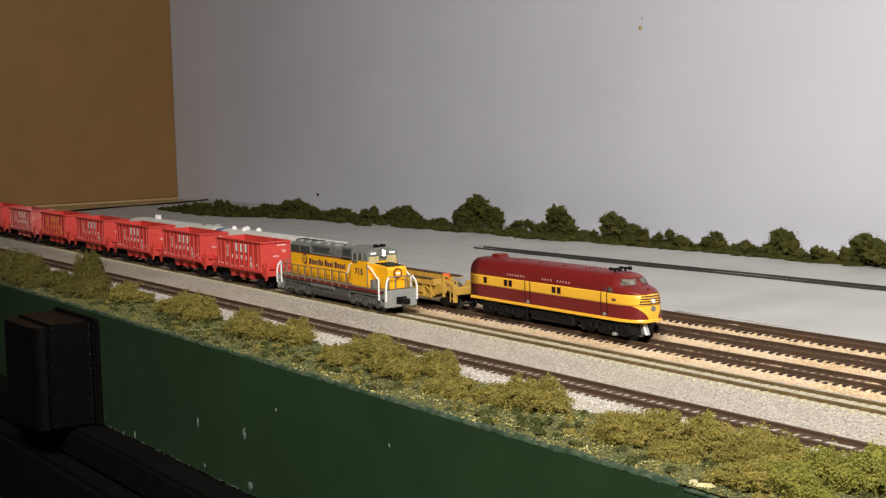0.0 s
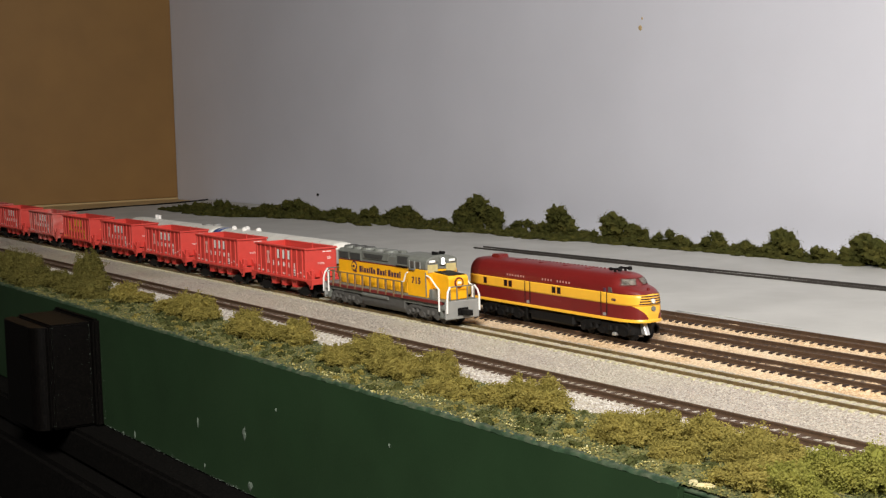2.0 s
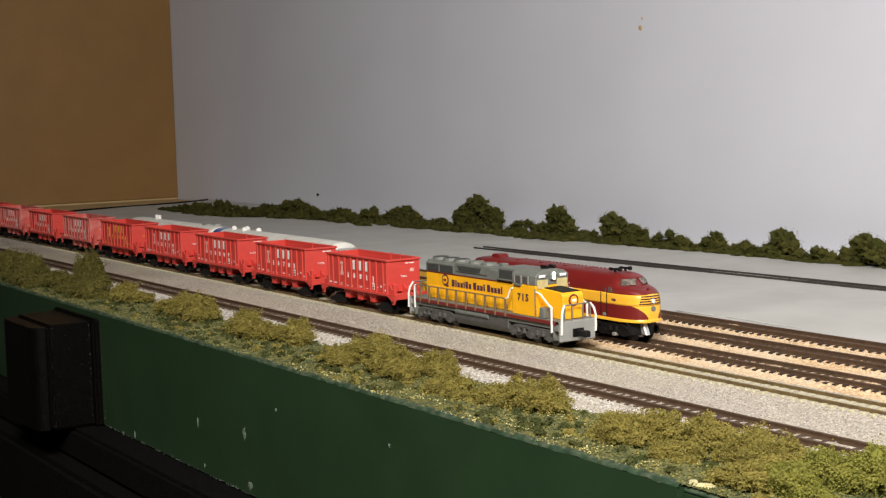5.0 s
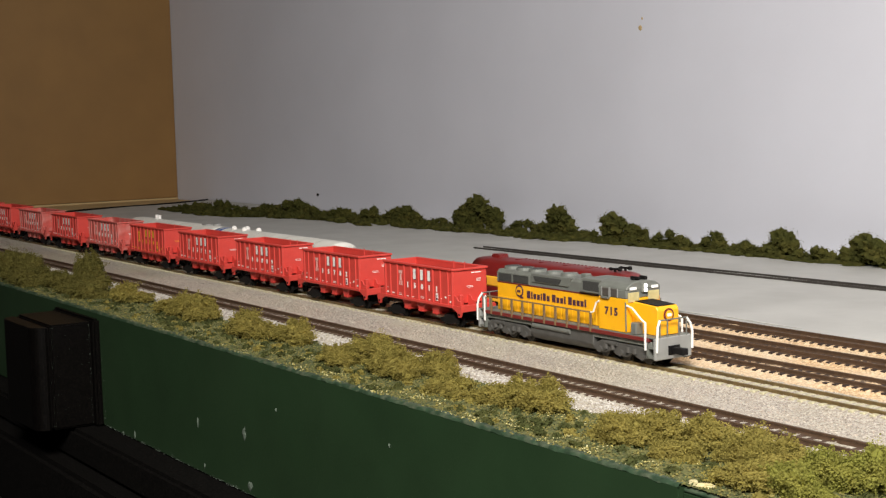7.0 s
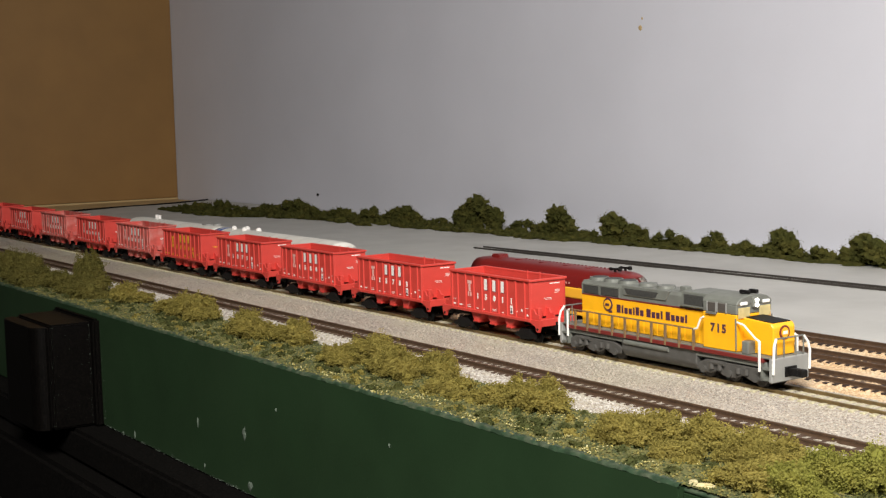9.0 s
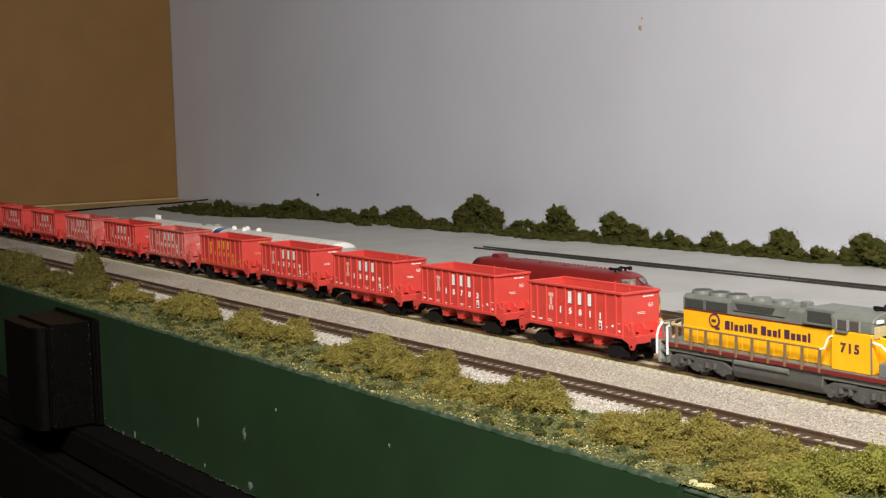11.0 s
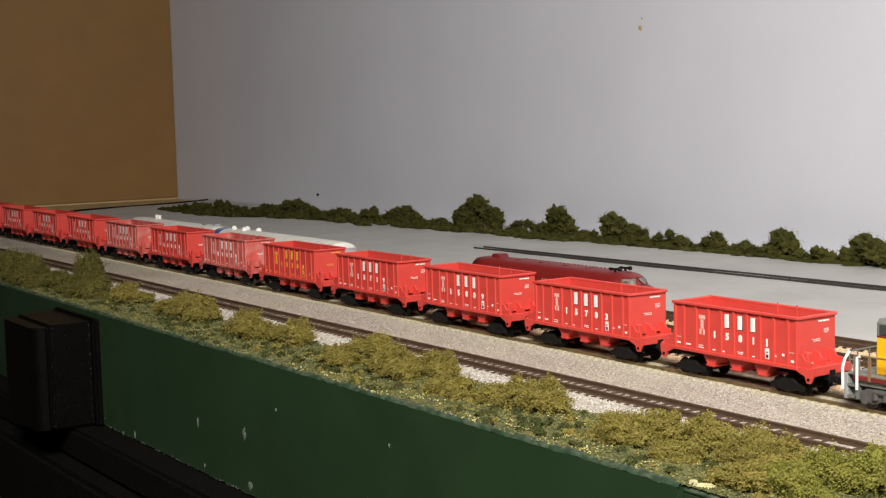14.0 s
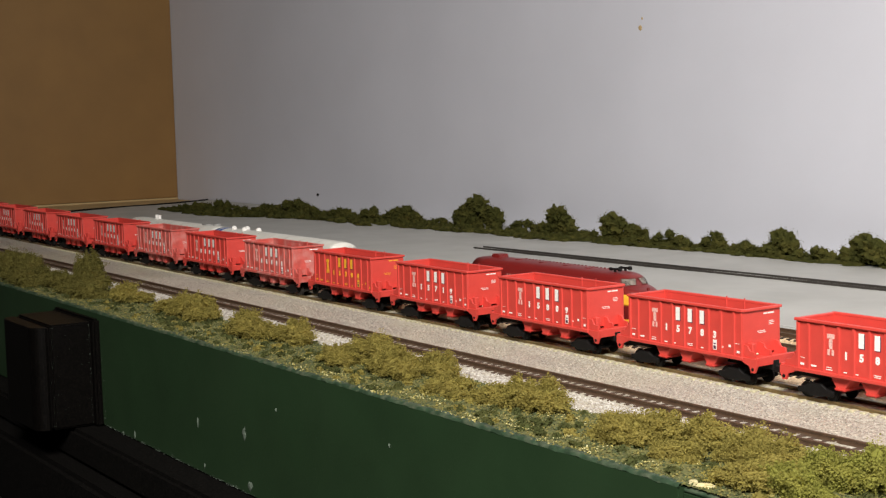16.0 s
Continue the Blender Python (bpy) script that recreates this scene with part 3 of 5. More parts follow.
BACK = ((-1.2200, 0.2720, 0.0600, 0.0135, 0.3), (-1.1792, 0.2900, 0.0888, 0.0145, -0.05), (-1.1042, 0.3070, 0.0450, 0.0140, 0.05), (-1.0581, 0.3205, 0.0493, 0.0198, -0.31), (-0.9855, 0.3273, 0.0450, 0.0130, 0.12),
        (-0.9242, 0.3289, 0.0275, 0.0165, 0.0), (-0.8783, 0.3364, 0.0395, 0.0208, -0.02), (-0.8222, 0.3392, 0.0280, 0.0095, 0.05), (-0.7764, 0.3502, 0.0410, 0.0318, -0.1), (-0.715, 0.353, 0.026, 0.0130, 0.0),
        (-0.668, 0.353, 0.0225, 0.0278, -0.15), (-0.634, 0.353, 0.016, 0.0080, 0.0), (-0.590, 0.353, 0.033, 0.0250, -0.2), (-0.527, 0.353, 0.029, 0.0145, -0.2), (-0.483, 0.353, 0.0165, 0.0152, -0.2),
        (-0.4545, 0.353, 0.0115, 0.0110, -0.2), (-0.421, 0.353, 0.0205, 0.0226, -0.1), (-0.388, 0.353, 0.0155, 0.0115, -0.2), (-0.347, 0.353, 0.023, 0.0252, -0.3), (-0.300, 0.353, 0.026, 0.017, 0.0), (-0.25, 0.353, 0.025, 0.02, 0.0))
for i, (x, y, rx, h, peak) in enumerate(BACK):
    wall_bush(x, y, rx, h, peak, 200 + i)
rnd = random.Random(9)
hv, hf = [], []
HEDGE_X = (-1.31, -1.245, -1.156, -1.106, -1.087, -1.04, -1.008, -0.92, -0.88, -0.86, -0.80, -0.733, -0.646, -0.60, -0.42, -0.23)
HEDGE_Y = (0.259, 0.254, 0.249, 0.259, 0.278, 0.289, 0.300, 0.291, 0.297, 0.309, 0.309, 0.319, 0.317, 0.328, 0.335, 0.345)
for i in range(420):
    x = -1.30 + 1.08 * (i / 419) ** 1.3
    deep = rnd.random() ** 1.4
    y = float(np.interp(x, HEDGE_X, HEDGE_Y)) + 0.006 + deep * (0.022 if x > -0.85 else 0.045)
    low = 0.55 + 0.45 * min(1, max(0, (x + 1.31) / 0.12))
    v, f = foam((x, y, -0.0040), (rnd.uniform(0.006, 0.011), rnd.uniform(0.004, 0.008), (0.0022 + rnd.uniform(0.002, 0.0058) * deep + (0.002 if x < -0.85 else 0)) * low), rnd, 90, 2, 1.0)
    hf += [tuple(a + len(hv) for a in q) for q in f]
    hv += v
tagged(from_arrays("hedge", hv, hf, M_BUSH_FAR), "low dark green foam hedge at the wall's foot", "hedge", kind="stuff")


for m_, count, nm, lab in ((M_TUFT, 520, "green_tufts", "dull green low foam tufts on the turf strip"), (M_BUSH, 110, "olive_tufts", "olive low foam tufts on the turf strip")):
    hv, hf = [], []
    for i in range(count):
        x, y = rnd.uniform(-0.9, 0.02), rnd.uniform(-0.1025, -0.068)
        v, f = foam((x, y, -0.0042), (rnd.uniform(0.0018, 0.0046), rnd.uniform(0.0016, 0.0036), rnd.uniform(0.0012, 0.0030)), rnd, 240, 1)
        hf += [tuple(q + len(hv) for q in g) for g in f]
        hv += v
    tagged(from_arrays(nm, hv, hf, m_), lab, "turf", kind="stuff")


# ---------- train materials ----------
M_RED = mat("red_plastic", (0.585, 0.057, 0.044), 0.45, var=0.06, scale=120, bump=0.05, bscale=2500, blotch=(0.49, 0.046, 0.036), blotch_amt=0.35, dscale=200)
M_PINK = mat("faded_red", (0.53, 0.085, 0.068), 0.6, var=0.15, scale=200, blotch=(0.56, 0.26, 0.235), blotch_amt=0.75, dscale=160)
M_WHITE = mat("white_print", (0.82, 0.80, 0.77), 0.55, var=0.06, scale=900)
M_YELLOW_PRINT = mat("yellow_print", (0.85, 0.45, 0.03), 0.55, var=0.06, scale=900)
M_TRUCK = mat("black_truck", (0.006, 0.0054, 0.0053), 0.6, var=0.3, scale=700, spec=0.2)
M_WHEEL = mat("wheel_steel", (0.05, 0.045, 0.04), 0.4, 0.5, var=0.3, scale=700)
M_ORANGE = mat("orange_yellow", (0.90, 0.435, 0.010), 0.42, var=0.06, scale=150, blotch=(0.82, 0.38, 0.01), blotch_amt=0.35, dscale=260)
M_GREY = mat("loco_grey", (0.15, 0.157, 0.14), 0.5, var=0.1, scale=200, blotch=(0.11, 0.105, 0.1), blotch_amt=0.5, dscale=250)
M_GREY_LIGHT = mat("pilot_grey", (0.27, 0.27, 0.26), 0.5, var=0.08, scale=200)
M_GRILLE = mat("dark_grille", (0.045, 0.045, 0.043), 0.55, var=0.3, scale=1500)
M_REDSILL = mat("maroon_stripe", (0.15, 0.017, 0.014), 0.5, var=0.1, scale=300)
M_RAILING = mat("railing_brown", (0.2, 0.13, 0.068), 0.5, var=0.15, scale=400)
M_NAVY = mat("navy_print", (0.07, 0.025, 0.05), 0.5, var=0.1, scale=800)
M_MAROON = mat("maroon_paint", (0.15, 0.0115, 0.0105), 0.38, var=0.06, scale=150, blotch=(0.13, 0.010, 0.010), blotch_amt=0.35, dscale=120)
M_EYELLOW = mat("band_yellow", (0.80, 0.42, 0.035), 0.38, var=0.05, scale=200)
M_WELL = mat("well_yellow", (0.48, 0.29, 0.045), 0.6, var=0.15, scale=250, blotch=(0.38, 0.22, 0.05), blotch_amt=0.6, dscale=260)
M_CARWHITE = mat("white_roof", (0.72, 0.70, 0.65), 0.5, var=0.05, scale=90, blotch=(0.6, 0.57, 0.52), blotch_amt=0.4, dscale=60)
M_BLUE = mat("blue_paint", (0.02, 0.07, 0.25), 0.45, var=0.06, scale=200)
M_SILVER = mat("silver_side", (0.55, 0.55, 0.55), 0.35, 0.7, var=0.06, scale=200)
M_VERMILION = mat("orange_red_plastic", (0.75, 0.12, 0.02), 0.5, var=0.08, scale=300)


def glow_mat(name, colour, strength):
    m = bpy.data.materials.new(name)
    m.use_nodes = True
    b = m.node_tree.nodes["Principled BSDF"]
    b.inputs["Base Color"].default_value = (0.8, 0.8, 0.8, 1)
    b.inputs["Emission Color"].default_value = (*colour, 1)
    b.inputs["Emission Strength"].default_value = strength
    return m


M_GLOW = glow_mat("headlight_glow", (1.0, 0.95, 0.85), 6.0)
M_BOARD = glow_mat("number_board_glow", (1.0, 0.95, 0.85), 0.08)
M_GLASS = bpy.data.materials.new("cab_glass")
M_GLASS.use_nodes = True
_g = M_GLASS.node_tree.nodes["Principled BSDF"]
_g.inputs["Base Color"].default_value = (0.12, 0.105, 0.095, 1)
_g.inputs["Roughness"].default_value = 0.32
_g.inputs["Transmission Weight"].default_value = 0.35
# Pale base and dark blotches paint reflected light into the pane colour
M_GLASS_REFLECTING = mat("painted_reflection_glass", (0.34, 0.30, 0.26), 0.12, var=0.45, scale=420, blotch=(0.07, 0.055, 0.05), blotch_amt=0.8, dscale=260)
M_DARKGREY = mat("underframe_grey", (0.072, 0.069, 0.064), 0.6, var=0.15, scale=300, blotch=(0.05, 0.045, 0.04), blotch_amt=0.5, dscale=250)
M_PALEPRINT = mat("pale_print", (0.42, 0.22, 0.19), 0.5, var=0.1, scale=800)
M_FAINT = mat("faint_print", (0.72, 0.42, 0.38), 0.55, var=0.3, scale=1800)
# Yellow cab light behind the windshield, painted into the pane colour
M_GLASS_GLOWTINT = mat("glow_tinted_glass", (0.5, 0.42, 0.2), 0.1, var=0.15, scale=500)
M_LAMPGLASS = mat("lens", (0.7, 0.68, 0.62), 0.12, var=0.05, scale=500)

GLYPHS = {}


def glyph(ch):
    """A character as vertices and faces, 1 high, standing in xz, facing -y, middle at the origin."""
    if ch not in GLYPHS:
        cu = bpy.data.curves.new("glyph", "FONT")
        cu.body, cu.align_x, cu.size, cu.resolution_u = ch, "CENTER", 1.0, 2
        cu.offset = 0.045
        ob = new("glyph", cu)
        bpy.context.view_layer.update()
        me = ob.evaluated_get(bpy.context.evaluated_depsgraph_get()).to_mesh()
        xy = [(v.co.x, v.co.y) for v in me.vertices]
        lo, hi = min(b for _, b in xy), max(b for _, b in xy)
        GLYPHS[ch] = ([(a / (hi - lo), (b - lo) / (hi - lo) - 0.5) for a, b in xy], [tuple(p.vertices) for p in me.polygons])
        bpy.data.objects.remove(ob)
        bpy.data.curves.remove(cu)
    return GLYPHS[ch]


def lettering(items, y, thick=0.00012):
    """Raised print on a side that faces -y; items: (char, x, z, height)."""
    bm = bmesh.new()
    for ch, x, z, h in items:
        pts, faces = glyph(ch)
        fr = [bm.verts.new((x + a * h, y, z + b * h)) for a, b in pts]
        for f in faces:
            try:
                bm.faces.new([fr[i] for i in f])
            except ValueError:
                pass
    res = bmesh.ops.extrude_face_region(bm, geom=bm.faces[:])
    for e in res["geom"]:
        if isinstance(e, bmesh.types.BMVert):
            e.co.y -= thick
    bmesh.ops.recalc_face_normals(bm, faces=bm.faces[:])
    return bm


def wheelset(r, half, material, parent, x, z):
    bm = bmesh.new()
    for s in (-1, 1):
        disc((0, s * half, 0), r, 0.0009, "y", 18, bm)
        disc((0, s * (half - 0.0006), 0), r * 1.14, 0.0004, "y", 18, bm)
        for k in range(4):
            a = k * math.pi / 2
            disc((r * 0.55 * math.cos(a), s * (half + 0.00045), r * 0.55 * math.sin(a)), r * 0.16, 0.0002, "y", 8, bm)
    disc((0, 0, 0), 0.0007, 2 * half + 0.003, "y", 8, bm)
    w = part("wheelset", bm, material, parent)
    w.location = (x, 0, z)
    return w


WHEELS = []


# ---------- hopper car ----------
def build_hopper(paint, print_mat, wheel_mat, label):
    h = tagged(new("hopper_car"), label, "hopper car", group="hopper train")
    L, W = 0.0298, 0.0094
    posts = [0.0036 + 0.00314 + 0.00628 * k for k in range(-5, 4)] + [-L + 0.0006, L - 0.0006]
    post = None
    for s in (-1, 1):
        part("side_sheet", cut((-L, L, *sorted((s * W, s * (W - 0.0005))), 0.0100, 0.0270), bevel=0.0001), paint, h)
        for x in posts:
            if post is None:
                o = part("side_post", prism([(-0.00065, W - 0.0001), (0.00065, W - 0.0001), (0.00045, W + 0.0005), (-0.00045, W + 0.0005)], 0.0105, 0.0268, "z"), paint, h)
                post = o.data
            else:
                o = new("side_post", post)
                o.parent = h
            o.location = (x, 0, 0)
            if s < 0:
                o.rotation_euler = (0, 0, math.pi)
        part("top_chord", cut((-L - 0.0006, L + 0.0006, *sorted((s * (W - 0.0006), s * (W + 0.0010))), 0.0267, 0.0277), bevel=0.0002), paint, h)
        part("side_sill", cut((-L - 0.0005, L + 0.0005, *sorted((s * (W - 0.0004), s * (W + 0.0009))), 0.0094, 0.0107), bevel=0.0002), paint, h)
    for s in (-1, 1):
        part("end_sheet", cut((*sorted((s * (L - 0.0001), s * (L - 0.0007))), -W, W, 0.0112, 0.0270), bevel=0.0001), paint, h)
        part("end_chord", cut((*sorted((s * (L - 0.0008), s * (L + 0.0007))), -W, W, 0.0266, 0.0276), bevel=0.0002), paint, h)
        part("slope_sheet", prism([(s * (L - 0.0008), 0.0150), (s * (L - 0.0008), 0.0156), (s * 0.0135, 0.0108), (s * 0.0135, 0.0102)], -W + 0.0006, W - 0.0006, "y"), paint, h)
        part("end_platform", cut((*sorted((s * (L - 0.001), s * 0.0368)), -0.0088, 0.0088, 0.0096, 0.0104), bevel=0.0001), paint, h)
        part("end_sill", cut((*sorted((s * 0.0357, s * 0.0369)), -0.0096, 0.0096, 0.0080, 0.0112), bevel=0.0002), paint, h)
        for y in (-0.0091, -0.0010, 0.0068):
            part("end_bracket", prism([(s * (L - 0.0003), 0.0100), (s * 0.0352, 0.0100), (s * 0.0350, 0.0128), (s * (L + 0.0030), 0.0130), (s * (L + 0.0018), 0.0148), (s * (L - 0.0003), 0.0152)], y, y + 0.0007, "y"), paint, h)
        part("brake_box", cut((*sorted((s * (L + 0.0004), s * (L + 0.0030))), -0.0076, -0.0054, 0.0104, 0.0156), bevel=0.0003), paint, h)
        for sy in (-1, 1):
            lug = prism([(s * 0.0300, 0.0106), (s * 0.0369, 0.0106), (s * 0.0369, 0.0080), (s * 0.0358, 0.0056), (s * 0.0342, 0.0056), (s * 0.0333, 0.0078), (s * 0.0300, 0.0092)],
                        *sorted((sy * 0.0090, sy * 0.0099)), "y")
            l = part("corner_step", lug, paint, h)
            part("eye", disc((s * 0.0350, sy * 0.0100, 0.0069), 0.0006, 0.0003, "y", 10), M_TRUCK, l, "dark hole")
        part("coupler", cut((*sorted((s * 0.0365, s * 0.0405)), -0.0011, 0.0011, 0.0052, 0.0076), (*sorted((s * 0.0400, s * 0.0424)), -0.0018, 0.0016, 0.0050, 0.0078), bevel=0.0003), M_TRUCK, h, "black coupler")
    for x in (-0.0124, 0.0, 0.0124):
        bm = prism([(x - 0.0052, 0.0102), (x + 0.0052, 0.0102), (x + 0.0019, 0.0056), (x - 0.0019, 0.0056)], -0.0080, 0.0080, "y", 0.0002)
        b = part("discharge_bay", bm, paint, h)
        part("gate", cut((x - 0.0024, x + 0.0024, -0.0086, 0.0086, 0.0046, 0.0058), bevel=0.0005, segs=2), paint, b)
    part("center_sill", cut((-0.0370, 0.0370, -0.0016, 0.0016, 0.0060, 0.0096), bevel=0.0002), M_TRUCK, h)
    for x in (0.0045, 0.0135):
        part("inner_brace", tube([(x, W - 0.0008, 0.0230), (x, W - 0.0006, 0.0284)], 0.00024), paint, h)
    for s in (-1, 1):
        tr = part("truck", cut((s * 0.0235 - 0.0022, s * 0.0235 + 0.0022, -0.0064, 0.0064, 0.0030, 0.0062), bevel=0.0004), M_TRUCK, h, "black truck")
        for sy in (-1, 1):
            c = s * 0.0235
            fr = [(c - 0.0076, 0.0036), (c - 0.0074, 0.0018), (c - 0.0042, 0.0018), (c - 0.0024, 0.0012), (c + 0.0024, 0.0012), (c + 0.0042, 0.0018), (c + 0.0074, 0.0018), (c + 0.0076, 0.0036),
                  (c + 0.0046, 0.0042), (c + 0.0026, 0.0056), (c - 0.0026, 0.0056), (c - 0.0046, 0.0042)]
            part("sideframe", prism(fr, *sorted((sy * 0.0064, sy * 0.0076)), "y", 0.0002), M_TRUCK, tr)
        for a in (-0.0054, 0.0054):
            wheelset(0.0026, 0.0050, wheel_mat, tr, s * 0.0235 + a, 0.0026)
    # prints: plain blocks for the company's mark, small bars for the data
    y = -W
    blocks = []
    for x in (-0.0027, 0.0036, 0.0098):
        blocks += [(x - 0.0012, x + 0.0009, y - 0.00014, y, 0.0203, 0.0252)]
    part("company_mark", cut(*blocks), print_mat, h, "pale block-shaped company mark")
    dark = [(b[0] + 0.0003, b[1] + 0.00035, y - 0.00006, y, b[4] - 0.0003, b[5] - 0.0002) for b in blocks]
    part("mark_shadow", cut(*dark), M_NAVY, h, "dark edge of the mark")
    data = [(-0.0168, -0.0138, y - 0.00012, y, 0.0221, 0.0236), (-0.0160, -0.0146, y - 0.00012, y, 0.0186, 0.0219), (-0.0166, -0.0157, y - 0.00012, y, 0.0164, 0.0184), (-0.0149, -0.0140, y - 0.00012, y, 0.0164, 0.0184)]
    panel = part("inspection_panel", cut((0.0153, 0.0171, y - 0.00010, y, 0.0116, 0.0152)), print_mat, h, "small pale data panel")
    part("panel_print", cut((0.0156, 0.0168, y - 0.00016, y - 0.00008, 0.0119, 0.0131), (0.0157, 0.0167, y - 0.00016, y - 0.00008, 0.0136, 0.0141)), M_NAVY, panel)
    part("herald", cut(*data), M_FAINT if print_mat is M_WHITE else print_mat, h, "small pale herald")
    small = [(-0.0282, -0.0262, 0.0142, 0.0144), (-0.0282, -0.0266, 0.0117, 0.0127), (-0.0235, -0.0213, 0.0117, 0.0125), (-0.0172, -0.0146, 0.0114, 0.0118), (-0.0170, -0.0148, 0.0122, 0.0125),
             (-0.0100, -0.0086, 0.0113, 0.0118), (0.0022, 0.0050, 0.0121, 0.0124), (0.0024, 0.0048, 0.0115, 0.0118), (0.0092, 0.0104, 0.0113, 0.0118), (0.0230, 0.0240, 0.0134, 0.0146),
             (0.0262, 0.0288, 0.0150, 0.0152), (0.0270, 0.0286, 0.0117, 0.0128), (-0.0050, -0.0040, 0.0113, 0.0118), (0.0196, 0.0204, 0.0128, 0.0134)]
    part("data_print", cut(*[(a, b, y - 0.00012, y, c, c + 0.75 * (d - c)) for a, b, c, d in small]), print_mat, h, "tiny data stencils")
    ex = L - 0.0001
    e = [(0.0012, 0.0030, 0.0250, 0.0255), (0.0034, 0.0066, 0.0250, 0.0255), (0.0040, 0.0064, 0.0222, 0.0224), (0.0040, 0.0066, 0.0216, 0.0218), (0.0040, 0.0062, 0.0210, 0.0212), (-0.0020, 0.0020, 0.0190, 0.0192), (-0.0014, 0.0022, 0.0184, 0.0186)]
    part("end_print", cut(*[(ex, ex + 0.00012, a, b, c, d) for a, b, c, d in e]), print_mat, h, "tiny data stencils")
    return h


def number_part(car, text, print_mat):
    xs = (-0.0090, -0.0027, 0.0036, 0.0098, 0.0161)
    if text:
        part("road_number", lettering([(ch, x, 0.0171, 0.0027) for ch, x in zip(text, xs)], -0.0094), print_mat, car, "pale road number")
    else:
        part("road_number", cut(*[(x - 0.0007, x + 0.0007, -0.00952, -0.0094, 0.0158, 0.0184) for x in xs]), print_mat, car, "pale number too worn to read")


H0 = -0.10956 + 0.0033
SPACING = 0.08439
hoppers = []
plain = build_hopper(M_RED, M_WHITE, M_TRUCK, "bright red plastic hopper car with white lettering on the main track")
golden = build_hopper(M_RED, M_YELLOW_PRINT, M_TRUCK, "bright red hopper car with golden yellow lettering")
faded = build_hopper(M_PINK, M_WHITE, M_WHEEL, "faded dusty red hopper car with pale worn ribs")
NUMBERS = {0: "15811", 1: "15783", 2: "15809", 3: "15719", 4: "15300"}
for k in range(13):
    src = {4: golden, 5: faded}.get(k, plain)
    if k in (0, 4, 5):
        car = src
    else:
        car = copy_thing(faded if k == 7 else plain, pose(0, 0, 0))
    hoppers.append((car, H0 - SPACING * k))
for k, (car, x) in enumerate(hoppers):
    number_part(car, NUMBERS.get(k), M_YELLOW_PRINT if k == 4 else M_WHITE)


# ---------- road switcher (moving) ----------
def hood_profile(w, z0, z1, c=0.0012):
    return [(-w, z0), (w, z0), (w, z1 - c), (w - c, z1), (-w + c, z1), (-w, z1 - c)]


def six_wheel_truck(parent, c, half, z_axle, r, frame_mat, wheel_mat, gap=0.0127):
    tr = part("truck", cut((c - 0.0150, c + 0.0150, -0.0055, 0.0055, 0.0035, 0.0070), bevel=0.0004), frame_mat, parent)
    for sy in (-1, 1):
        ya, yb = sorted((sy * half, sy * (half + 0.0014)))
        fr = [(c - 0.0165, 0.0052), (c - 0.0160, 0.0030), (c - 0.0100, 0.0022), (c - 0.0060, 0.0036), (c - 0.0030, 0.0020), (c + 0.0030, 0.0020), (c + 0.0060, 0.0036), (c + 0.0100, 0.0022),
              (c + 0.0160, 0.0030), (c + 0.0165, 0.0052), (c + 0.0120, 0.0072), (c - 0.0120, 0.0072)]
        sf = part("sideframe", prism(fr, ya, yb, "y", 0.0003), frame_mat, tr)
        yo = sy * (half + 0.0017)
        bm = bmesh.new()
        for a in (-gap, 0, gap):
            disc((c + a, yo, 0.0034), 0.0014, 0.0010, "y", 12, bm)
        part("journal_box", bm, frame_mat, sf)
        bm = bmesh.new()
        for a in (-0.0085, -0.0045, 0.0045, 0.0085):
            disc((c + a, yo, 0.0052), 0.0010, 0.0022, "z", 10, bm)
        part("spring", bm, frame_mat, sf)
        part("brake_cylinder", tube([(c - 0.009, yo, 0.0066), (c - 0.002, yo, 0.0066)], 0.0009, n=8), frame_mat, sf)
    for a in (-gap, 0, gap):
        wheelset(r, 0.0047, wheel_mat, tr, c + a, z_axle)
    return tr


loco = tagged(new("road_switcher_locomotive"), "orange-yellow and grey model diesel locomotive with lit headlight", "locomotive")
part("frame", cut((-0.1130, -0.0035, -0.0085, 0.0085, 0.0078, 0.0099), bevel=0.0003), M_GREY, loco)
part("sill_stripe", cut((-0.1125, -0.0040, -0.0097, 0.0097, 0.0098, 0.0114), bevel=0.0002), M_REDSILL, loco, "maroon side sill")
part("walkway", cut((-0.1150, -0.0010, -0.0094, 0.0094, 0.0113, 0.0118), bevel=0.0001), M_GREY, loco)
part("long_hood", cut((-0.1065, -0.0335, -0.0056, 0.0056, 0.0118, 0.0244), bevel=0.0002), M_ORANGE, loco)
part("hood_roof", prism(hood_profile(0.00565, 0.0243, 0.0300), -0.1065, -0.0335, "x", 0.0002), M_GREY, loco)
part("seam_line", cut((-0.1062, -0.0340, -0.00575, 0.00575, 0.0241, 0.0246)), M_REDSILL, loco, "thin maroon line")
for a, b in ((-0.1053, -0.0955), (-0.0945, -0.0835)):
    g = part("radiator_grille", cut((a, b, -0.0060, 0.0060, 0.0249, 0.0283), bevel=0.0002), M_GRILLE, loco)
    part("grille_frame", cut((a - 0.0006, a, -0.0061, 0.0061, 0.0247, 0.0287), (b, b + 0.0006, -0.0061, 0.0061, 0.0247, 0.0287), (a, b, -0.0061, 0.0061, 0.0283, 0.0288)), M_GREY, g)
part("dynamic_brake_hatch", prism([(-0.0805, 0.0262), (-0.0565, 0.0262), (-0.0545, 0.0301), (-0.0815, 0.0301)], -0.0062, 0.0062, "y", 0.0002), M_GREY, loco)
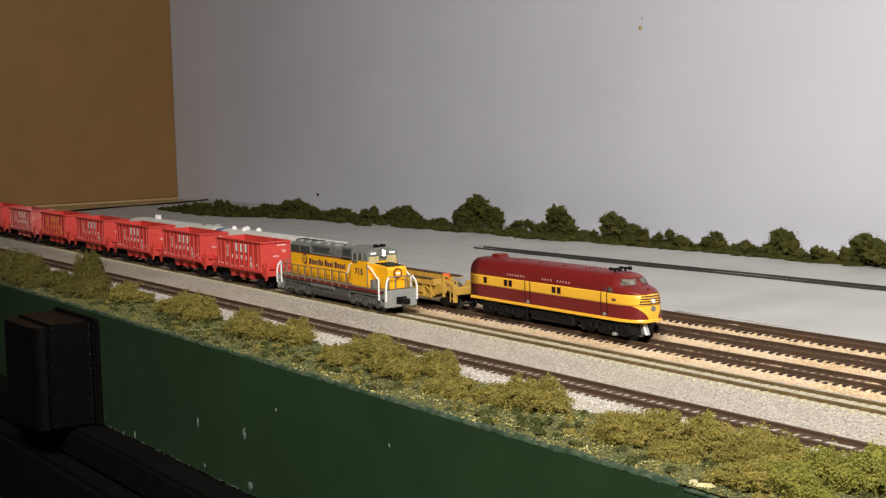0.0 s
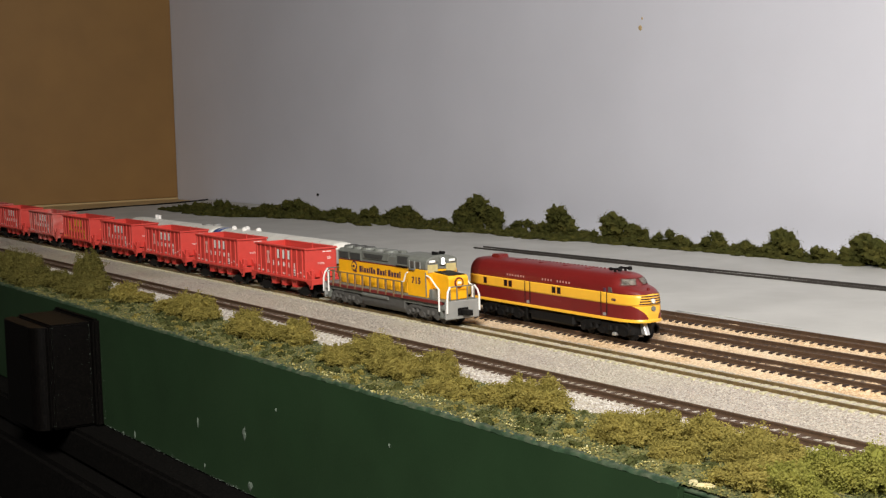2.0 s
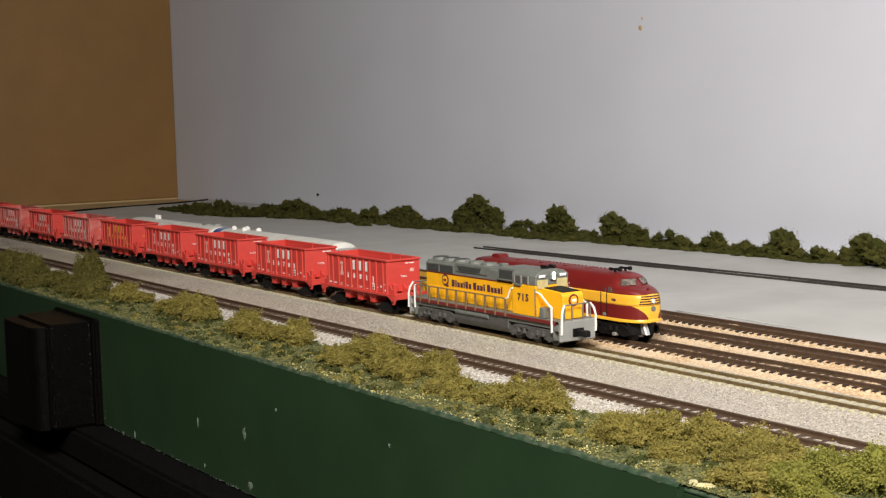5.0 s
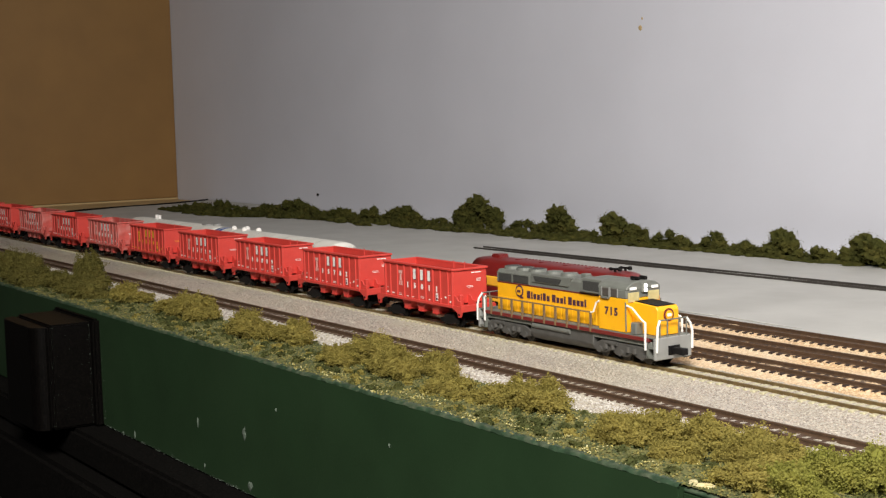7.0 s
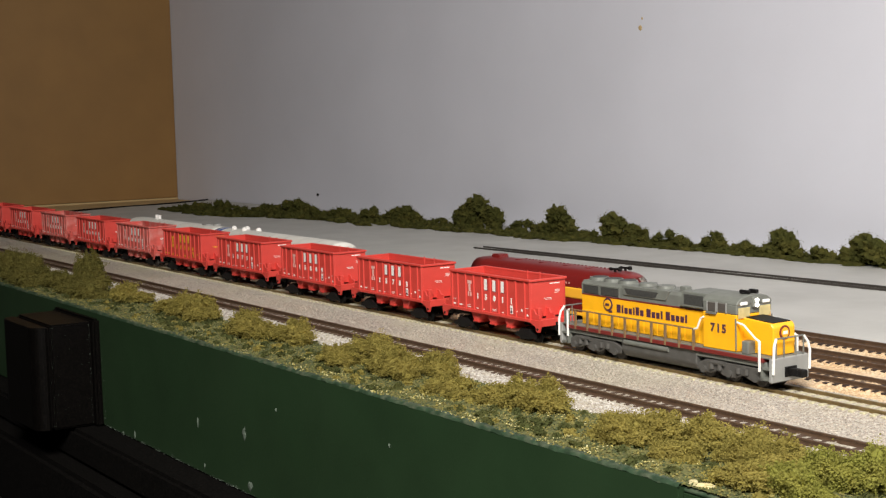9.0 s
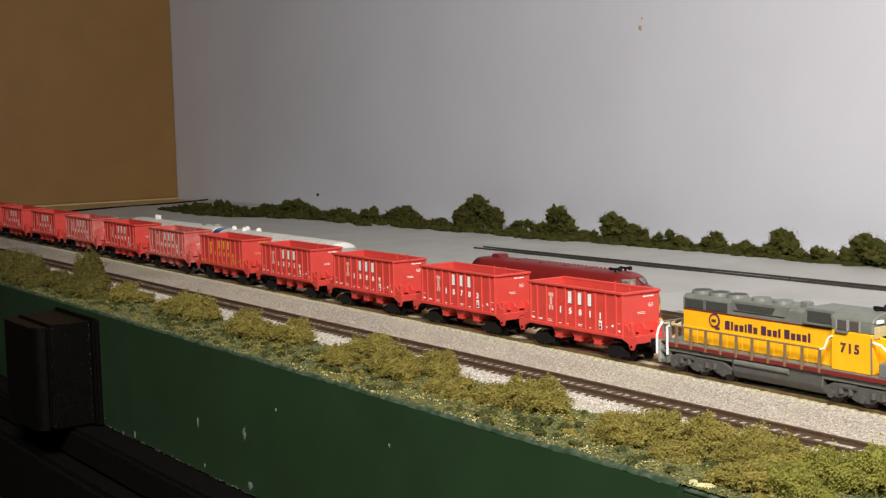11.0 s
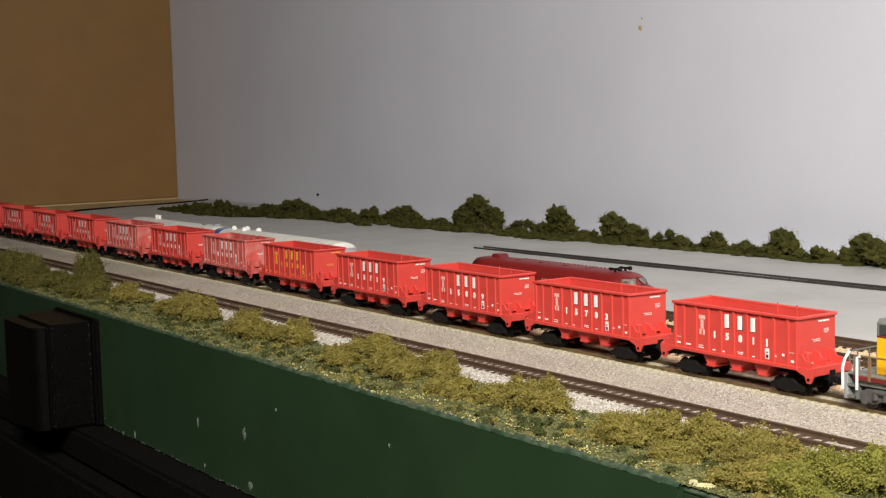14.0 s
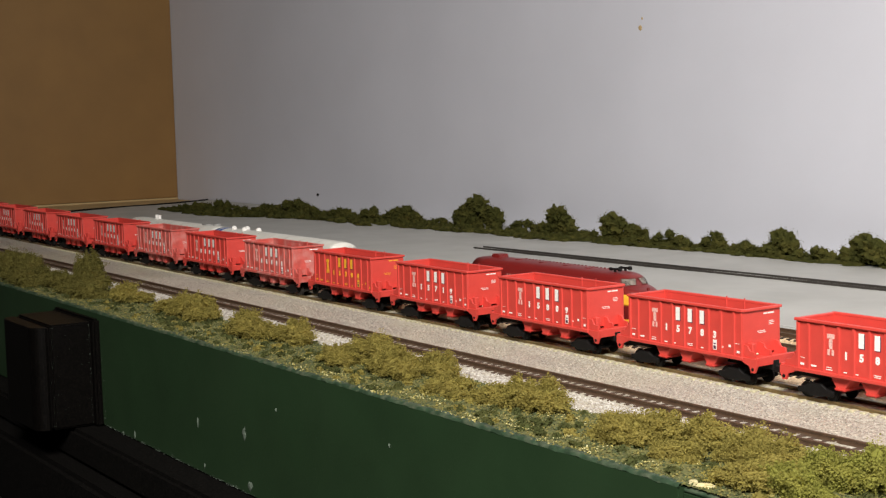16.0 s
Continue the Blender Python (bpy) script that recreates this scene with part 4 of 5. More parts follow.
part("brake_intake", prism([(-0.0780, 0.0268), (-0.0620, 0.0268), (-0.0605, 0.0290), (-0.0795, 0.0290)], -0.0064, 0.0064, "y"), M_GRILLE, loco, "dark intake opening")
flt = part("filter_box", prism([(-0.0480, 0.0252), (-0.0335, 0.0252), (-0.0335, 0.0311), (-0.0465, 0.0311)], -0.0072, 0.0072, "y", 0.0003), M_GREY, loco)
part("filter_grille", cut((-0.0455, -0.0352, -0.0074, 0.0074, 0.0262, 0.0301), bevel=0.0002), M_GRILLE, flt)
for x in (-0.1018, -0.0930, -0.0842):
    f = part("radiator_fan", disc((x, 0, 0.0306), 0.0042, 0.0013, "z", 20, r2=0.0039), M_GREY, loco)
    part("fan_grille", disc((x, 0, 0.0313), 0.0034, 0.0002, "z", 20), M_GRILLE, f)
for x in (-0.0725, -0.0625):
    part("brake_fan", disc((x, 0, 0.0306), 0.0038, 0.0012, "z", 20, r2=0.0035), M_GREY, loco)
part("exhaust_stack", cut((-0.0535, -0.0500, -0.0016, 0.0016, 0.0298, 0.0318), bevel=0.0003), M_GREY, loco)
for k, (a, b) in enumerate(((-0.1058, -0.0990), (-0.0985, -0.0915), (-0.0910, -0.0840), (-0.0835, -0.0765), (-0.0760, -0.0690), (-0.0685, -0.0615), (-0.0610, -0.0540), (-0.0535, -0.0465), (-0.0460, -0.0390))):
    part("hood_door", cut((a, b, -0.0058, -0.0055, 0.0121, 0.0180), bevel=0.0001), M_ORANGE, loco)
# cab and nose
part("cab_lower", cut((-0.0338, -0.0172, -0.0090, 0.0090, 0.0118, 0.0252), bevel=0.0003), M_ORANGE, loco)
part("cab_upper", cut((-0.0338, -0.0170, -0.0091, 0.0091, 0.0251, 0.0288), bevel=0.0004), M_GREY, loco)
part("cab_roof", prism([(-0.0092, 0.0285), (-0.0088, 0.0297), (-0.0066, 0.0311), (-0.0035, 0.0318), (0, 0.0321), (0.0035, 0.0318), (0.0066, 0.0311), (0.0088, 0.0297), (0.0092, 0.0285)], -0.0340, -0.0168, "x", 0.0003), M_GREY, loco)
for a, b in ((-0.0312, -0.0272), (-0.0262, -0.0222)):
    w = part("side_window", cut((a, b, -0.0093, 0.0093, 0.0256, 0.0288), bevel=0.0002), M_GLASS, loco)
    part("window_frame", cut((a - 0.0004, a, -0.0094, 0.0094, 0.0254, 0.0290), (b, b + 0.0004, -0.0094, 0.0094, 0.0254, 0.0290)), M_GREY_LIGHT, w)
part("cab_window_arm", cut((-0.0316, -0.0268, -0.0099, -0.0090, 0.0246, 0.0253)), M_GREY, loco)
for a, b in ((-0.0082, -0.0024), (0.0024, 0.0082)):
    part("windshield", cut((-0.0171, -0.01675, a, b, 0.0238, 0.0276), bevel=0.0001), M_GLASS_GLOWTINT, loco)
part("number_board", cut((-0.0172, -0.0163, -0.0074, -0.0040, 0.0285, 0.0297), bevel=0.0002), M_BOARD, loco, "lit pale number board")
part("number_board", cut((-0.0172, -0.0163, 0.0040, 0.0074, 0.0285, 0.0297), bevel=0.0002), M_BOARD, loco, "lit pale number board")
part("headlight_housing", cut((-0.0174, -0.0158, -0.0016, 0.0016, 0.0272, 0.0312), bevel=0.0004), M_GREY, loco)
for z in (0.0283, 0.0300):
    part("headlight", disc((-0.0157, 0, z), 0.00075, 0.0006, "x", 14), M_GLOW, loco, "glowing white headlight")
part("horn", cut((-0.0225, -0.0175, -0.0022, -0.0010, 0.0322, 0.0334), (-0.0205, -0.0165, 0.0006, 0.0020, 0.0322, 0.0336), (-0.0215, -0.0195, -0.0030, 0.0030, 0.0320, 0.0327), bevel=0.0003), M_TRUCK, loco, "black air horn")
part("nose", prism([(-0.0172, 0.0118), (-0.0030, 0.0118), (-0.0030, 0.0218), (-0.0040, 0.0232), (-0.0172, 0.0240)], -0.0056, 0.0056, "y", 0.0003), M_ORANGE, loco)
part("nose_top", prism([(-0.0168, 0.0240), (-0.0042, 0.0232), (-0.0042, 0.0235), (-0.0168, 0.0243)], -0.0046, 0.0046, "y"), M_TRUCK, loco, "black anti-glare nose top")
part("nose_herald", disc((-0.0028, 0.0, 0.0198), 0.0026, 0.0003, "x", 24), M_REDSILL, loco, "round maroon herald")
part("herald_center", disc((-0.0026, 0.0, 0.0198), 0.0018, 0.0003, "x", 24), M_ORANGE, loco)
part("herald_bar", cut((-0.0026, -0.0023, -0.0011, 0.0011, 0.0192, 0.0204)), M_WHITE, loco, "pale herald bar")
part("nose_door", cut((-0.0031, -0.0026, -0.0002, 0.0038, 0.0121, 0.0168), bevel=0.0001), M_ORANGE, loco)
part("number", lettering([(c, -0.0300 + 0.0028 * i + 0.0012, 0.0196, 0.0033) for i, c in enumerate("715")], -0.0090), M_NAVY, loco, "dark cab number")
# side lettering as plain bars of the letters' size
bars = []
x = -0.0850
for word in ("Tlxxitx", "Txxl", "Txxxl"):
    for k in word:
        w, h = {"T": (0.0023, 0.0032), "l": (0.0010, 0.0031), "t": (0.0019, 0.0032), "x": (0.00185, 0.0023), "i": (0.0009, 0.0029)}[k]
        bars.append((x, x + w, -0.00572, -0.0056, 0.0188, 0.0188 + h))
        x += w + 0.00066
    x += 0.0011
for bar in bars:
    part("printed_bar", cut(bar), M_NAVY, loco, "dark printed bar")
part("hood_herald", disc((-0.0902, -0.0057, 0.0214), 0.0027, 0.0003, "y", 24), M_NAVY, loco, "round dark herald")
part("herald_center", disc((-0.0902, -0.0059, 0.0214), 0.0019, 0.0003, "y", 24), M_ORANGE, loco)
part("herald_bar", cut((-0.0913, -0.0891, -0.0062, -0.0059, 0.0209, 0.0219), (-0.0895, -0.0876, -0.0060, -0.0057, 0.0184, 0.0192)), M_NAVY, loco)
# underframe
part("fuel_tank", prism([(-0.0085, 0.0092), (-0.0088, 0.0050), (-0.0070, 0.0024), (0.0070, 0.0024), (0.0088, 0.0050), (0.0085, 0.0092)], -0.0790, -0.0375, "x", 0.0004), M_DARKGREY, loco)
part("air_reservoir", tube([(-0.0770, -0.0086, 0.0083), (-0.0520, -0.0086, 0.0083)], 0.0011, n=10), M_GREY, loco)
six_wheel_truck(loco, -0.0215, 0.0066, 0.0032, 0.0032, M_DARKGREY, M_WHEEL)
six_wheel_truck(loco, -0.0960, 0.0066, 0.0032, 0.0032, M_DARKGREY, M_WHEEL)
for x0, x1, s in ((-0.0016, 0.0, 1), (-0.1165, -0.1149, -1)):
    part("pilot", cut((x0, x1, -0.0095, 0.0095, 0.0030, 0.0116), bevel=0.0003), M_GREY_LIGHT, loco)
    xf = x1 if s > 0 else x0
    part("coupler", cut((*sorted((xf, xf + s * 0.0045)), -0.0014, 0.0014, 0.0050, 0.0076), (*sorted((xf + s * 0.004, xf + s * 0.0068)), -0.0016, 0.0013, 0.0050, 0.0077), bevel=0.0004), M_TRUCK, loco, "black coupler")
    part("pilot_pocket", cut((*sorted((xf - s * 0.0003, xf + s * 0.0002)), -0.0030, 0.0030, 0.0046, 0.0082)), M_TRUCK, loco, "dark coupler pocket")
    for sy in (-1, 1):
        part("step_well", cut((*sorted((xf - s * 0.0014, xf - s * 0.0050)), *sorted((sy * 0.0068, sy * 0.0094)), 0.0036, 0.0044),
                              (*sorted((xf - s * 0.0014, xf - s * 0.0050)), *sorted((sy * 0.0068, sy * 0.0094)), 0.0074, 0.0082),
                              (*sorted((xf - s * 0.0046, xf - s * 0.0054)), *sorted((sy * 0.0066, sy * 0.0094)), 0.0034, 0.0116)), M_GREY, loco)
        g = 0.0005
        part("grab_rail", tube([(xf + s * 0.0004, sy * 0.0093, 0.0062), (xf + s * 0.0006, sy * 0.0092, 0.0130), (xf + s * 0.0002, sy * 0.0086, 0.0160), (xf - s * 0.0004, sy * 0.0070, 0.0184)], g), M_WHITE, loco, "white grab rail")
        part("grab_rail", tube([(xf - s * 0.0056, sy * 0.0097, 0.0066), (xf - s * 0.0056, sy * 0.0097, 0.0172), (xf - s * 0.0068, sy * 0.0097, 0.0178)], g), M_WHITE, loco, "white grab rail")
    bm = bmesh.new()
    tube([(xf - s * 0.0004, -0.0070, 0.0184), (xf - s * 0.0004, 0.0070, 0.0184)], 0.0003, bm)
    for y in (-0.0070, -0.0030, 0.0030, 0.0070):
        tube([(xf - s * 0.0004, y, 0.0114), (xf - s * 0.0004, y, 0.0184)], 0.0003, bm)
    part("end_railing", bm, M_GREY, loco)
for sy in (-1, 1):
    y = sy * 0.0096
    part("handrail", tube([(-0.1095, y, 0.0180), (-0.0378, y, 0.0180)], 0.0003), M_RAILING, loco)
    part("handrail_rise", tube([(-0.0378, y, 0.0180), (-0.0362, y, 0.0184), (-0.0345, y * 0.99, 0.0222), (-0.0330, y * 0.98, 0.0231)], 0.0004), M_WHITE, loco, "white raised handrail")
    part("handrail_drop", tube([(-0.0165, y * 0.97, 0.0228), (-0.0130, y, 0.0222), (-0.0072, y, 0.0178)], 0.0004), M_WHITE, loco, "white sloping handrail")
    st = None
    for k in range(10):
        o = part("stanchion", cut((-0.00048, 0.00048, -0.0003, 0.0003, 0.0100, 0.0182)), M_RAILING, loco) if st is None else new("stanchion", st)
        st = o.data
        o.parent = loco
        o.location = (-0.1060 + 0.00755 * k, y, 0)
    part("rear_gate", cut((-0.1125, -0.1100, *sorted((y, y * 0.95)), 0.0118, 0.0176)), M_GREY, loco)
    part("battery_step", cut((-0.0142, -0.0110, *sorted((y, y * 0.6)), 0.0118, 0.0165), bevel=0.0003), M_GREY, loco)
    part("cab_handrail", tube([(-0.0172, y * 0.95, 0.0125), (-0.0172, y * 0.97, 0.0240)], 0.0003), M_GREY, loco)


# ---------- streamlined locomotive (standing) ----------
ZS = (0.0085, 0.0095, 0.0097, 0.0120, 0.0150, 0.0156, 0.0170, 0.0185, 0.0204, 0.0215, 0.0224, 0.0232, 0.0250, 0.0268, 0.0280, 0.0287, 0.0289)
FRONT_X = tuple(v - 0.0034 for v in (0.1246, 0.1246, 0.1243, 0.1243, 0.1240, 0.1239, 0.1238, 0.1236, 0.1231, 0.1222, 0.1202, 0.1160, 0.1149, 0.1135, 0.1114, 0.1075, 0.1035))
HALF_W = (0.0100, 0.0100, 0.0098, 0.0098, 0.0098, 0.0098, 0.0098, 0.0098, 0.0098, 0.0097, 0.0096, 0.0095, 0.0089, 0.0077, 0.0060, 0.0035, 0.0004)
REAR_X = (0.0, 0.0, 0.0, 0.0, 0.0, 0.0, 0.0, 0.0, 0.0, 0.0, 0.0, 0.0, 0.0, 0.0003, 0.0010, 0.0028, 0.0050)
FLAT = 0.1010


def half_w(z):
    return float(np.interp(z, ZS, HALF_W))


def nose_x(z, y):
    """Where the nose's skin lies at that height and offset."""
    w, f = half_w(z), float(np.interp(z, ZS, FRONT_X))
    b = min(FLAT, f - 0.006)
    n = 2.9 if z < 0.0205 else 2.6
    return b + (f - b) * max(0.0, 1 - min(1, abs(y) / w) ** n) ** (1 / n)


def ring(z, grow=0.0):
    w, r = half_w(z) + grow, float(np.interp(z, ZS, REAR_X))
    b = min(FLAT, float(np.interp(z, ZS, FRONT_X)) - 0.006)
    pts = [(r, -w, z)] + [(r + (b - r) * k / 12, -w, z) for k in range(1, 13)]
    for k in range(1, 140):
        a = -math.pi / 2 + math.pi * k / 140
        y = math.sin(a) * (w - grow)
        y = math.copysign(abs(y / (w - grow)) ** 0.8, y) * (w - grow)
        pts.append((nose_x(z, y) + grow, y, z))
    pts += [(r + (b - r) * k / 12, w, z) for k in range(12, 0, -1)] + [(r, w, z)]
    return pts


def shell(z0, z1, steps, grow=0.0):
    return loft([ring(z0 + (z1 - z0) * k / steps, grow) for k in range(steps + 1)])


cabunit = tagged(new("streamlined_locomotive"), "maroon and yellow streamlined model diesel locomotive on the yard track", "locomotive")
part("skirt", shell(0.0085, 0.0098, 2, 0.0001), M_EYELLOW, cabunit, "thin yellow skirt line", smooth=False)
lower = shell(0.0097, 0.0157, 44)
low = part("lower_body", lower, M_MAROON, cabunit, smooth=True)
low.data.materials.append(M_EYELLOW)
for p in low.data.polygons:
    c = p.center
    if c.x > 0.1025 and abs(c.y) < 0.0026 + 0.0054 * (max(0.0, c.z - 0.0098) / 0.0058) ** 1.5:
        p.material_index = 1
part("band", shell(0.0156, 0.0205, 6, 0.00005), M_EYELLOW, cabunit, "broad yellow side band", smooth=True)
part("roof", shell(0.0204, 0.0289, 22), M_MAROON, cabunit, "rounded maroon roof and cab", smooth=True)


def skin_patch(y0, y1, z0, z1, lift=0.00022, n=6, skew=0.0):
    """A patch lying on the nose."""
    bm = bmesh.new()
    g = []
    for j in range(n + 1):
        z = z0 + (z1 - z0) * j / n
        row = []
        for i in range(n + 1):
            y = y0 + (y1 - y0) * i / n
            y += skew * (z - z0) * (1 if y1 + y0 > 0 else -1)
            row.append(bm.verts.new((nose_x(z, y) + lift, y * (1 + lift * 8), z + lift * 0.6)))
        g.append(row)
    for a, b in zip(g, g[1:]):
        for i in range(n):
            bm.faces.new((a[i], a[i + 1], b[i + 1], b[i]))
    bmesh.ops.solidify(bm, geom=bm.faces[:], thickness=0.0002)
    bmesh.ops.recalc_face_normals(bm, faces=bm.faces[:])
    return bm


for s in (-1, 1):
    w = part("windshield", skin_patch(*sorted((s * 0.0020, s * 0.0076)), 0.0239, 0.0263, skew=-0.45), M_GLASS_REFLECTING, cabunit)
    part("windshield_frame", skin_patch(*sorted((s * 0.0015, s * 0.0081)), 0.0235, 0.0267, 0.00010, skew=-0.45), M_REDSILL, w, "dark window surround")
    part("wiper", tube([(nose_x(0.0240, s * 0.0046) + 0.0004, s * 0.0046, 0.0240), (nose_x(0.0258, s * 0.0058) + 0.0004, s * 0.0058, 0.0258)], 0.00012), M_TRUCK, w)
    part("horn", tube([(0.0975, s * 0.0030, 0.0298), (0.1000, s * 0.0030, 0.0299), (0.1025, s * 0.0030, 0.0300)], 0.0005, n=8), M_TRUCK, cabunit, "black double air horn")
    part("horn_bell", disc((0.1030, s * 0.0030, 0.0300), 0.0009, 0.0010, "x", 12), M_TRUCK, cabunit)
    part("horn_bell", disc((0.0972, s * 0.0030, 0.0298), 0.0007, 0.0010, "x", 12), M_TRUCK, cabunit)
    part("horn_foot", cut((0.0996, 0.1004, s * 0.0030 - 0.0004, s * 0.0030 + 0.0004, 0.0278, 0.0298)), M_TRUCK, cabunit)
for k in range(4):
    z = 0.0161 + 0.00105 * k
    part("grille_bar", skin_patch(-0.0062 + 0.0003 * k, 0.0062 - 0.0003 * k, z, z + 0.00045, 0.00026, 10), M_NAVY, cabunit, "dark nose grille bar")
part("headlight", disc((0.1206, 0, 0.0176), 0.0010, 0.0010, "x", 16), M_LAMPGLASS, cabunit, "unlit round headlight")
part("herald", disc((0.1209, 0, 0.0143), 0.0011, 0.0006, "x", 16), M_GREY, cabunit, "small round grey herald")
part("nose_light", disc((0.1178, 0, 0.0224), 0.0007, 0.0006, "x", 10), M_MAROON, cabunit)
# side details
y = -0.0098
for x in (0.0125, 0.0290, 0.0327, 0.0655, 0.0692):
    w = part("side_window", cut((x - 0.0011, x + 0.0011, y - 0.00018, y, 0.0167, 0.0197), bevel=0.0002), M_TRUCK, cabunit, "dark square window")
    part("window_frame", cut((x - 0.0013, x - 0.0011, y - 0.00022, y, 0.0166, 0.0198), (x + 0.0011, x + 0.0013, y - 0.00022, y, 0.0166, 0.0198)), M_MAROON, w)
for x in (0.0463, 0.1005):
    d = part("side_door", cut((x - 0.0016, x + 0.0016, y - 0.00010, y, 0.0098, 0.0156), bevel=0.0001), M_MAROON, cabunit)
    part("door_rail", tube([(x - 0.0019, y - 0.0004, 0.0108), (x - 0.0019, y - 0.0004, 0.0205)], 0.0002), M_TRUCK, d)
    part("door_rail", tube([(x + 0.0019, y - 0.0004, 0.0108), (x + 0.0019, y - 0.0004, 0.0205)], 0.0002), M_TRUCK, d)
    part("door_step", cut((x - 0.0010, x + 0.0010, y - 0.0003, y, 0.0102, 0.0116), bevel=0.0001), M_SILVER, d)
part("door_window", cut((0.0998, 0.1015, y - 0.0002, y + 0.0003, 0.0206, 0.0224), bevel=0.0002), M_NAVY, cabunit)
part("cab_side_window", prism([(0.1030, 0.0208), (0.1056, 0.0208), (0.1048, 0.0228), (0.1031, 0.0230)], y - 0.00010, y + 0.0006, "y"), M_GLASS, cabunit)
ticks = []
x = 0.0300
for n, gap_after in ((7, 0.0122), (4, 0.0024), (5, 0.0)):
    for k in range(n):
        ticks.append((x, x + 0.0006, y - 0.00008, y + 0.0002, 0.0219, 0.0228))
        x += 0.0021
    x += gap_after
for tick in ticks:
    part("printed_bar", cut(tick), M_PALEPRINT, cabunit, "small pale printed bar")
part("unit_number", cut(*[(0.0655 + 0.0013 * k, 0.0664 + 0.0013 * k, y - 0.00008, y, 0.0124, 0.0134) for k in range(4)]), M_REDSILL, cabunit)
part("number_print", cut(*[(0.1052 + 0.0009 * k, 0.1058 + 0.0009 * k, y - 0.0001, y + 0.0008, 0.0172, 0.0182) for k in range(3)]), M_NAVY, cabunit)
for k in range(26):
    part("roof_bolt", disc((0.030 + 0.0026 * k, 0.0022, 0.0288), 0.0005, 0.0007, "z", 8), M_MAROON, cabunit)
part("roof_hatch", cut((0.0085, 0.0150, -0.0030, 0.0030, 0.0280, 0.0303), bevel=0.0005, segs=2), M_MAROON, cabunit)
for x in (0.028, 0.046, 0.064, 0.080):
    part("roof_vent", disc((x, 0, 0.0288), 0.0026, 0.0004, "z", 18), M_MAROON, cabunit)
part("underframe", cut((0.004, 0.114, -0.0080, 0.0080, 0.0050, 0.0087), bevel=0.0004), M_TRUCK, cabunit)
part("fuel_tank", cut((0.046, 0.078, -0.0088, 0.0088, 0.0026, 0.0082), bevel=0.0010), M_TRUCK, cabunit)
part("steam_ladder", cut((0.0435, 0.0450, -0.0094, -0.0088, 0.0030, 0.0086)), M_TRUCK, cabunit)
six_wheel_truck(cabunit, 0.0245, 0.0074, 0.0030, 0.0030, M_TRUCK, M_TRUCK, 0.0135)
six_wheel_truck(cabunit, 0.0990, 0.0074, 0.0030, 0.0030, M_TRUCK, M_TRUCK, 0.0135)
part("pilot", prism([(0.1100, -0.0086), (0.1140, -0.0070), (0.1160, -0.0034), (0.1160, 0.0034), (0.1140, 0.0070), (0.1100, 0.0086)], 0.0024, 0.0086, "z", 0.0004), M_TRUCK, cabunit, "black pilot")
part("coupler_cover", prism([(0.1150, 0.0086), (0.1172, 0.0086), (0.1198, 0.0028), (0.1165, 0.0028)], -0.0030, -0.0006, "y", 0.0003), M_SILVER, cabunit, "pale front coupler cover")
part("front_step", cut((0.1050, 0.1075, -0.0098, -0.0080, 0.0020, 0.0034), bevel=0.0003), M_SILVER, cabunit)
part("rear_coupler", cut((-0.0062, 0.0, -0.0013, 0.0013, 0.0050, 0.0074), bevel=0.0003), M_TRUCK, cabunit)
part("rear_diaphragm", cut((-0.0012, 0.0, -0.0045, 0.0045, 0.0090, 0.0235), bevel=0.0003), M_TRUCK, cabunit)
cabunit.matrix_basis = pose(-0.3284, Y_B, 0)

# ---------- well car behind it ----------
well = tagged(new("well_car"), "yellow container well car standing coupled behind the streamlined locomotive", "well car")
for s in (-1, 1):
    ya, yb = sorted((s * 0.0096, s * 0.0084))
    sd = part("side_wall", prism([(-0.128, 0.0052), (-0.0300, 0.0052), (-0.0170, 0.0082), (-0.0150, 0.0082), (-0.0150, 0.0122), (-0.0240, 0.0128), (-0.0270, 0.0143), (-0.128, 0.0143)], ya, yb, "y", 0.0002), M_WELL, well)
    # Shadowed rail: its shade is put into the brown colour
    part("top_rail", cut((-0.128, -0.0268, *sorted((s * 0.0100, s * 0.0080)), 0.0141, 0.0149), bevel=0.0002), M_TIE, sd, "top rail coloured dark brown for the shade on it")
    for k in range(11):
        part("rib", cut((-0.123 + 0.0092 * k, -0.1222 + 0.0092 * k, *sorted((s * 0.0101, s * 0.0095)), 0.0054, 0.0142)), M_WELL, sd)
    part("corner_post", cut((-0.0175, -0.0160, *sorted((s * 0.0098, s * 0.0085)), 0.0060, 0.0172), bevel=0.0002), M_WELL, well)
    part("end_step", cut((-0.0080, -0.0060, *sorted((s * 0.0096, s * 0.0080)), 0.0040, 0.0130), bevel=0.0002), M_WELL, well)
part("well_floor", cut((-0.128, -0.028, -0.0084, 0.0084, 0.0046, 0.0054)), M_WELL, well)
part("bulkhead", cut((-0.0290, -0.0275, -0.0084, 0.0084, 0.0052, 0.0140), bevel=0.0002), M_WELL, well)
part("end_deck", cut((-0.0285, -0.0050, -0.0086, 0.0086, 0.0092, 0.0108), bevel=0.0003), M_WELL, well)
part("end_beam", cut((-0.0062, -0.0045, -0.0094, 0.0094, 0.0080, 0.0120), bevel=0.0003), M_WELL, well)
part("deck_rail", tube([(-0.0165, -0.0088, 0.0170), (-0.0055, -0.0088, 0.0150), (-0.0052, -0.0088, 0.0110)], 0.0004), M_WELL, well)
part("valve_cap", disc((-0.0175, -0.0070, 0.0165), 0.0020, 0.0030, "z", 14), M_VERMILION, well, "orange-red plastic cap")
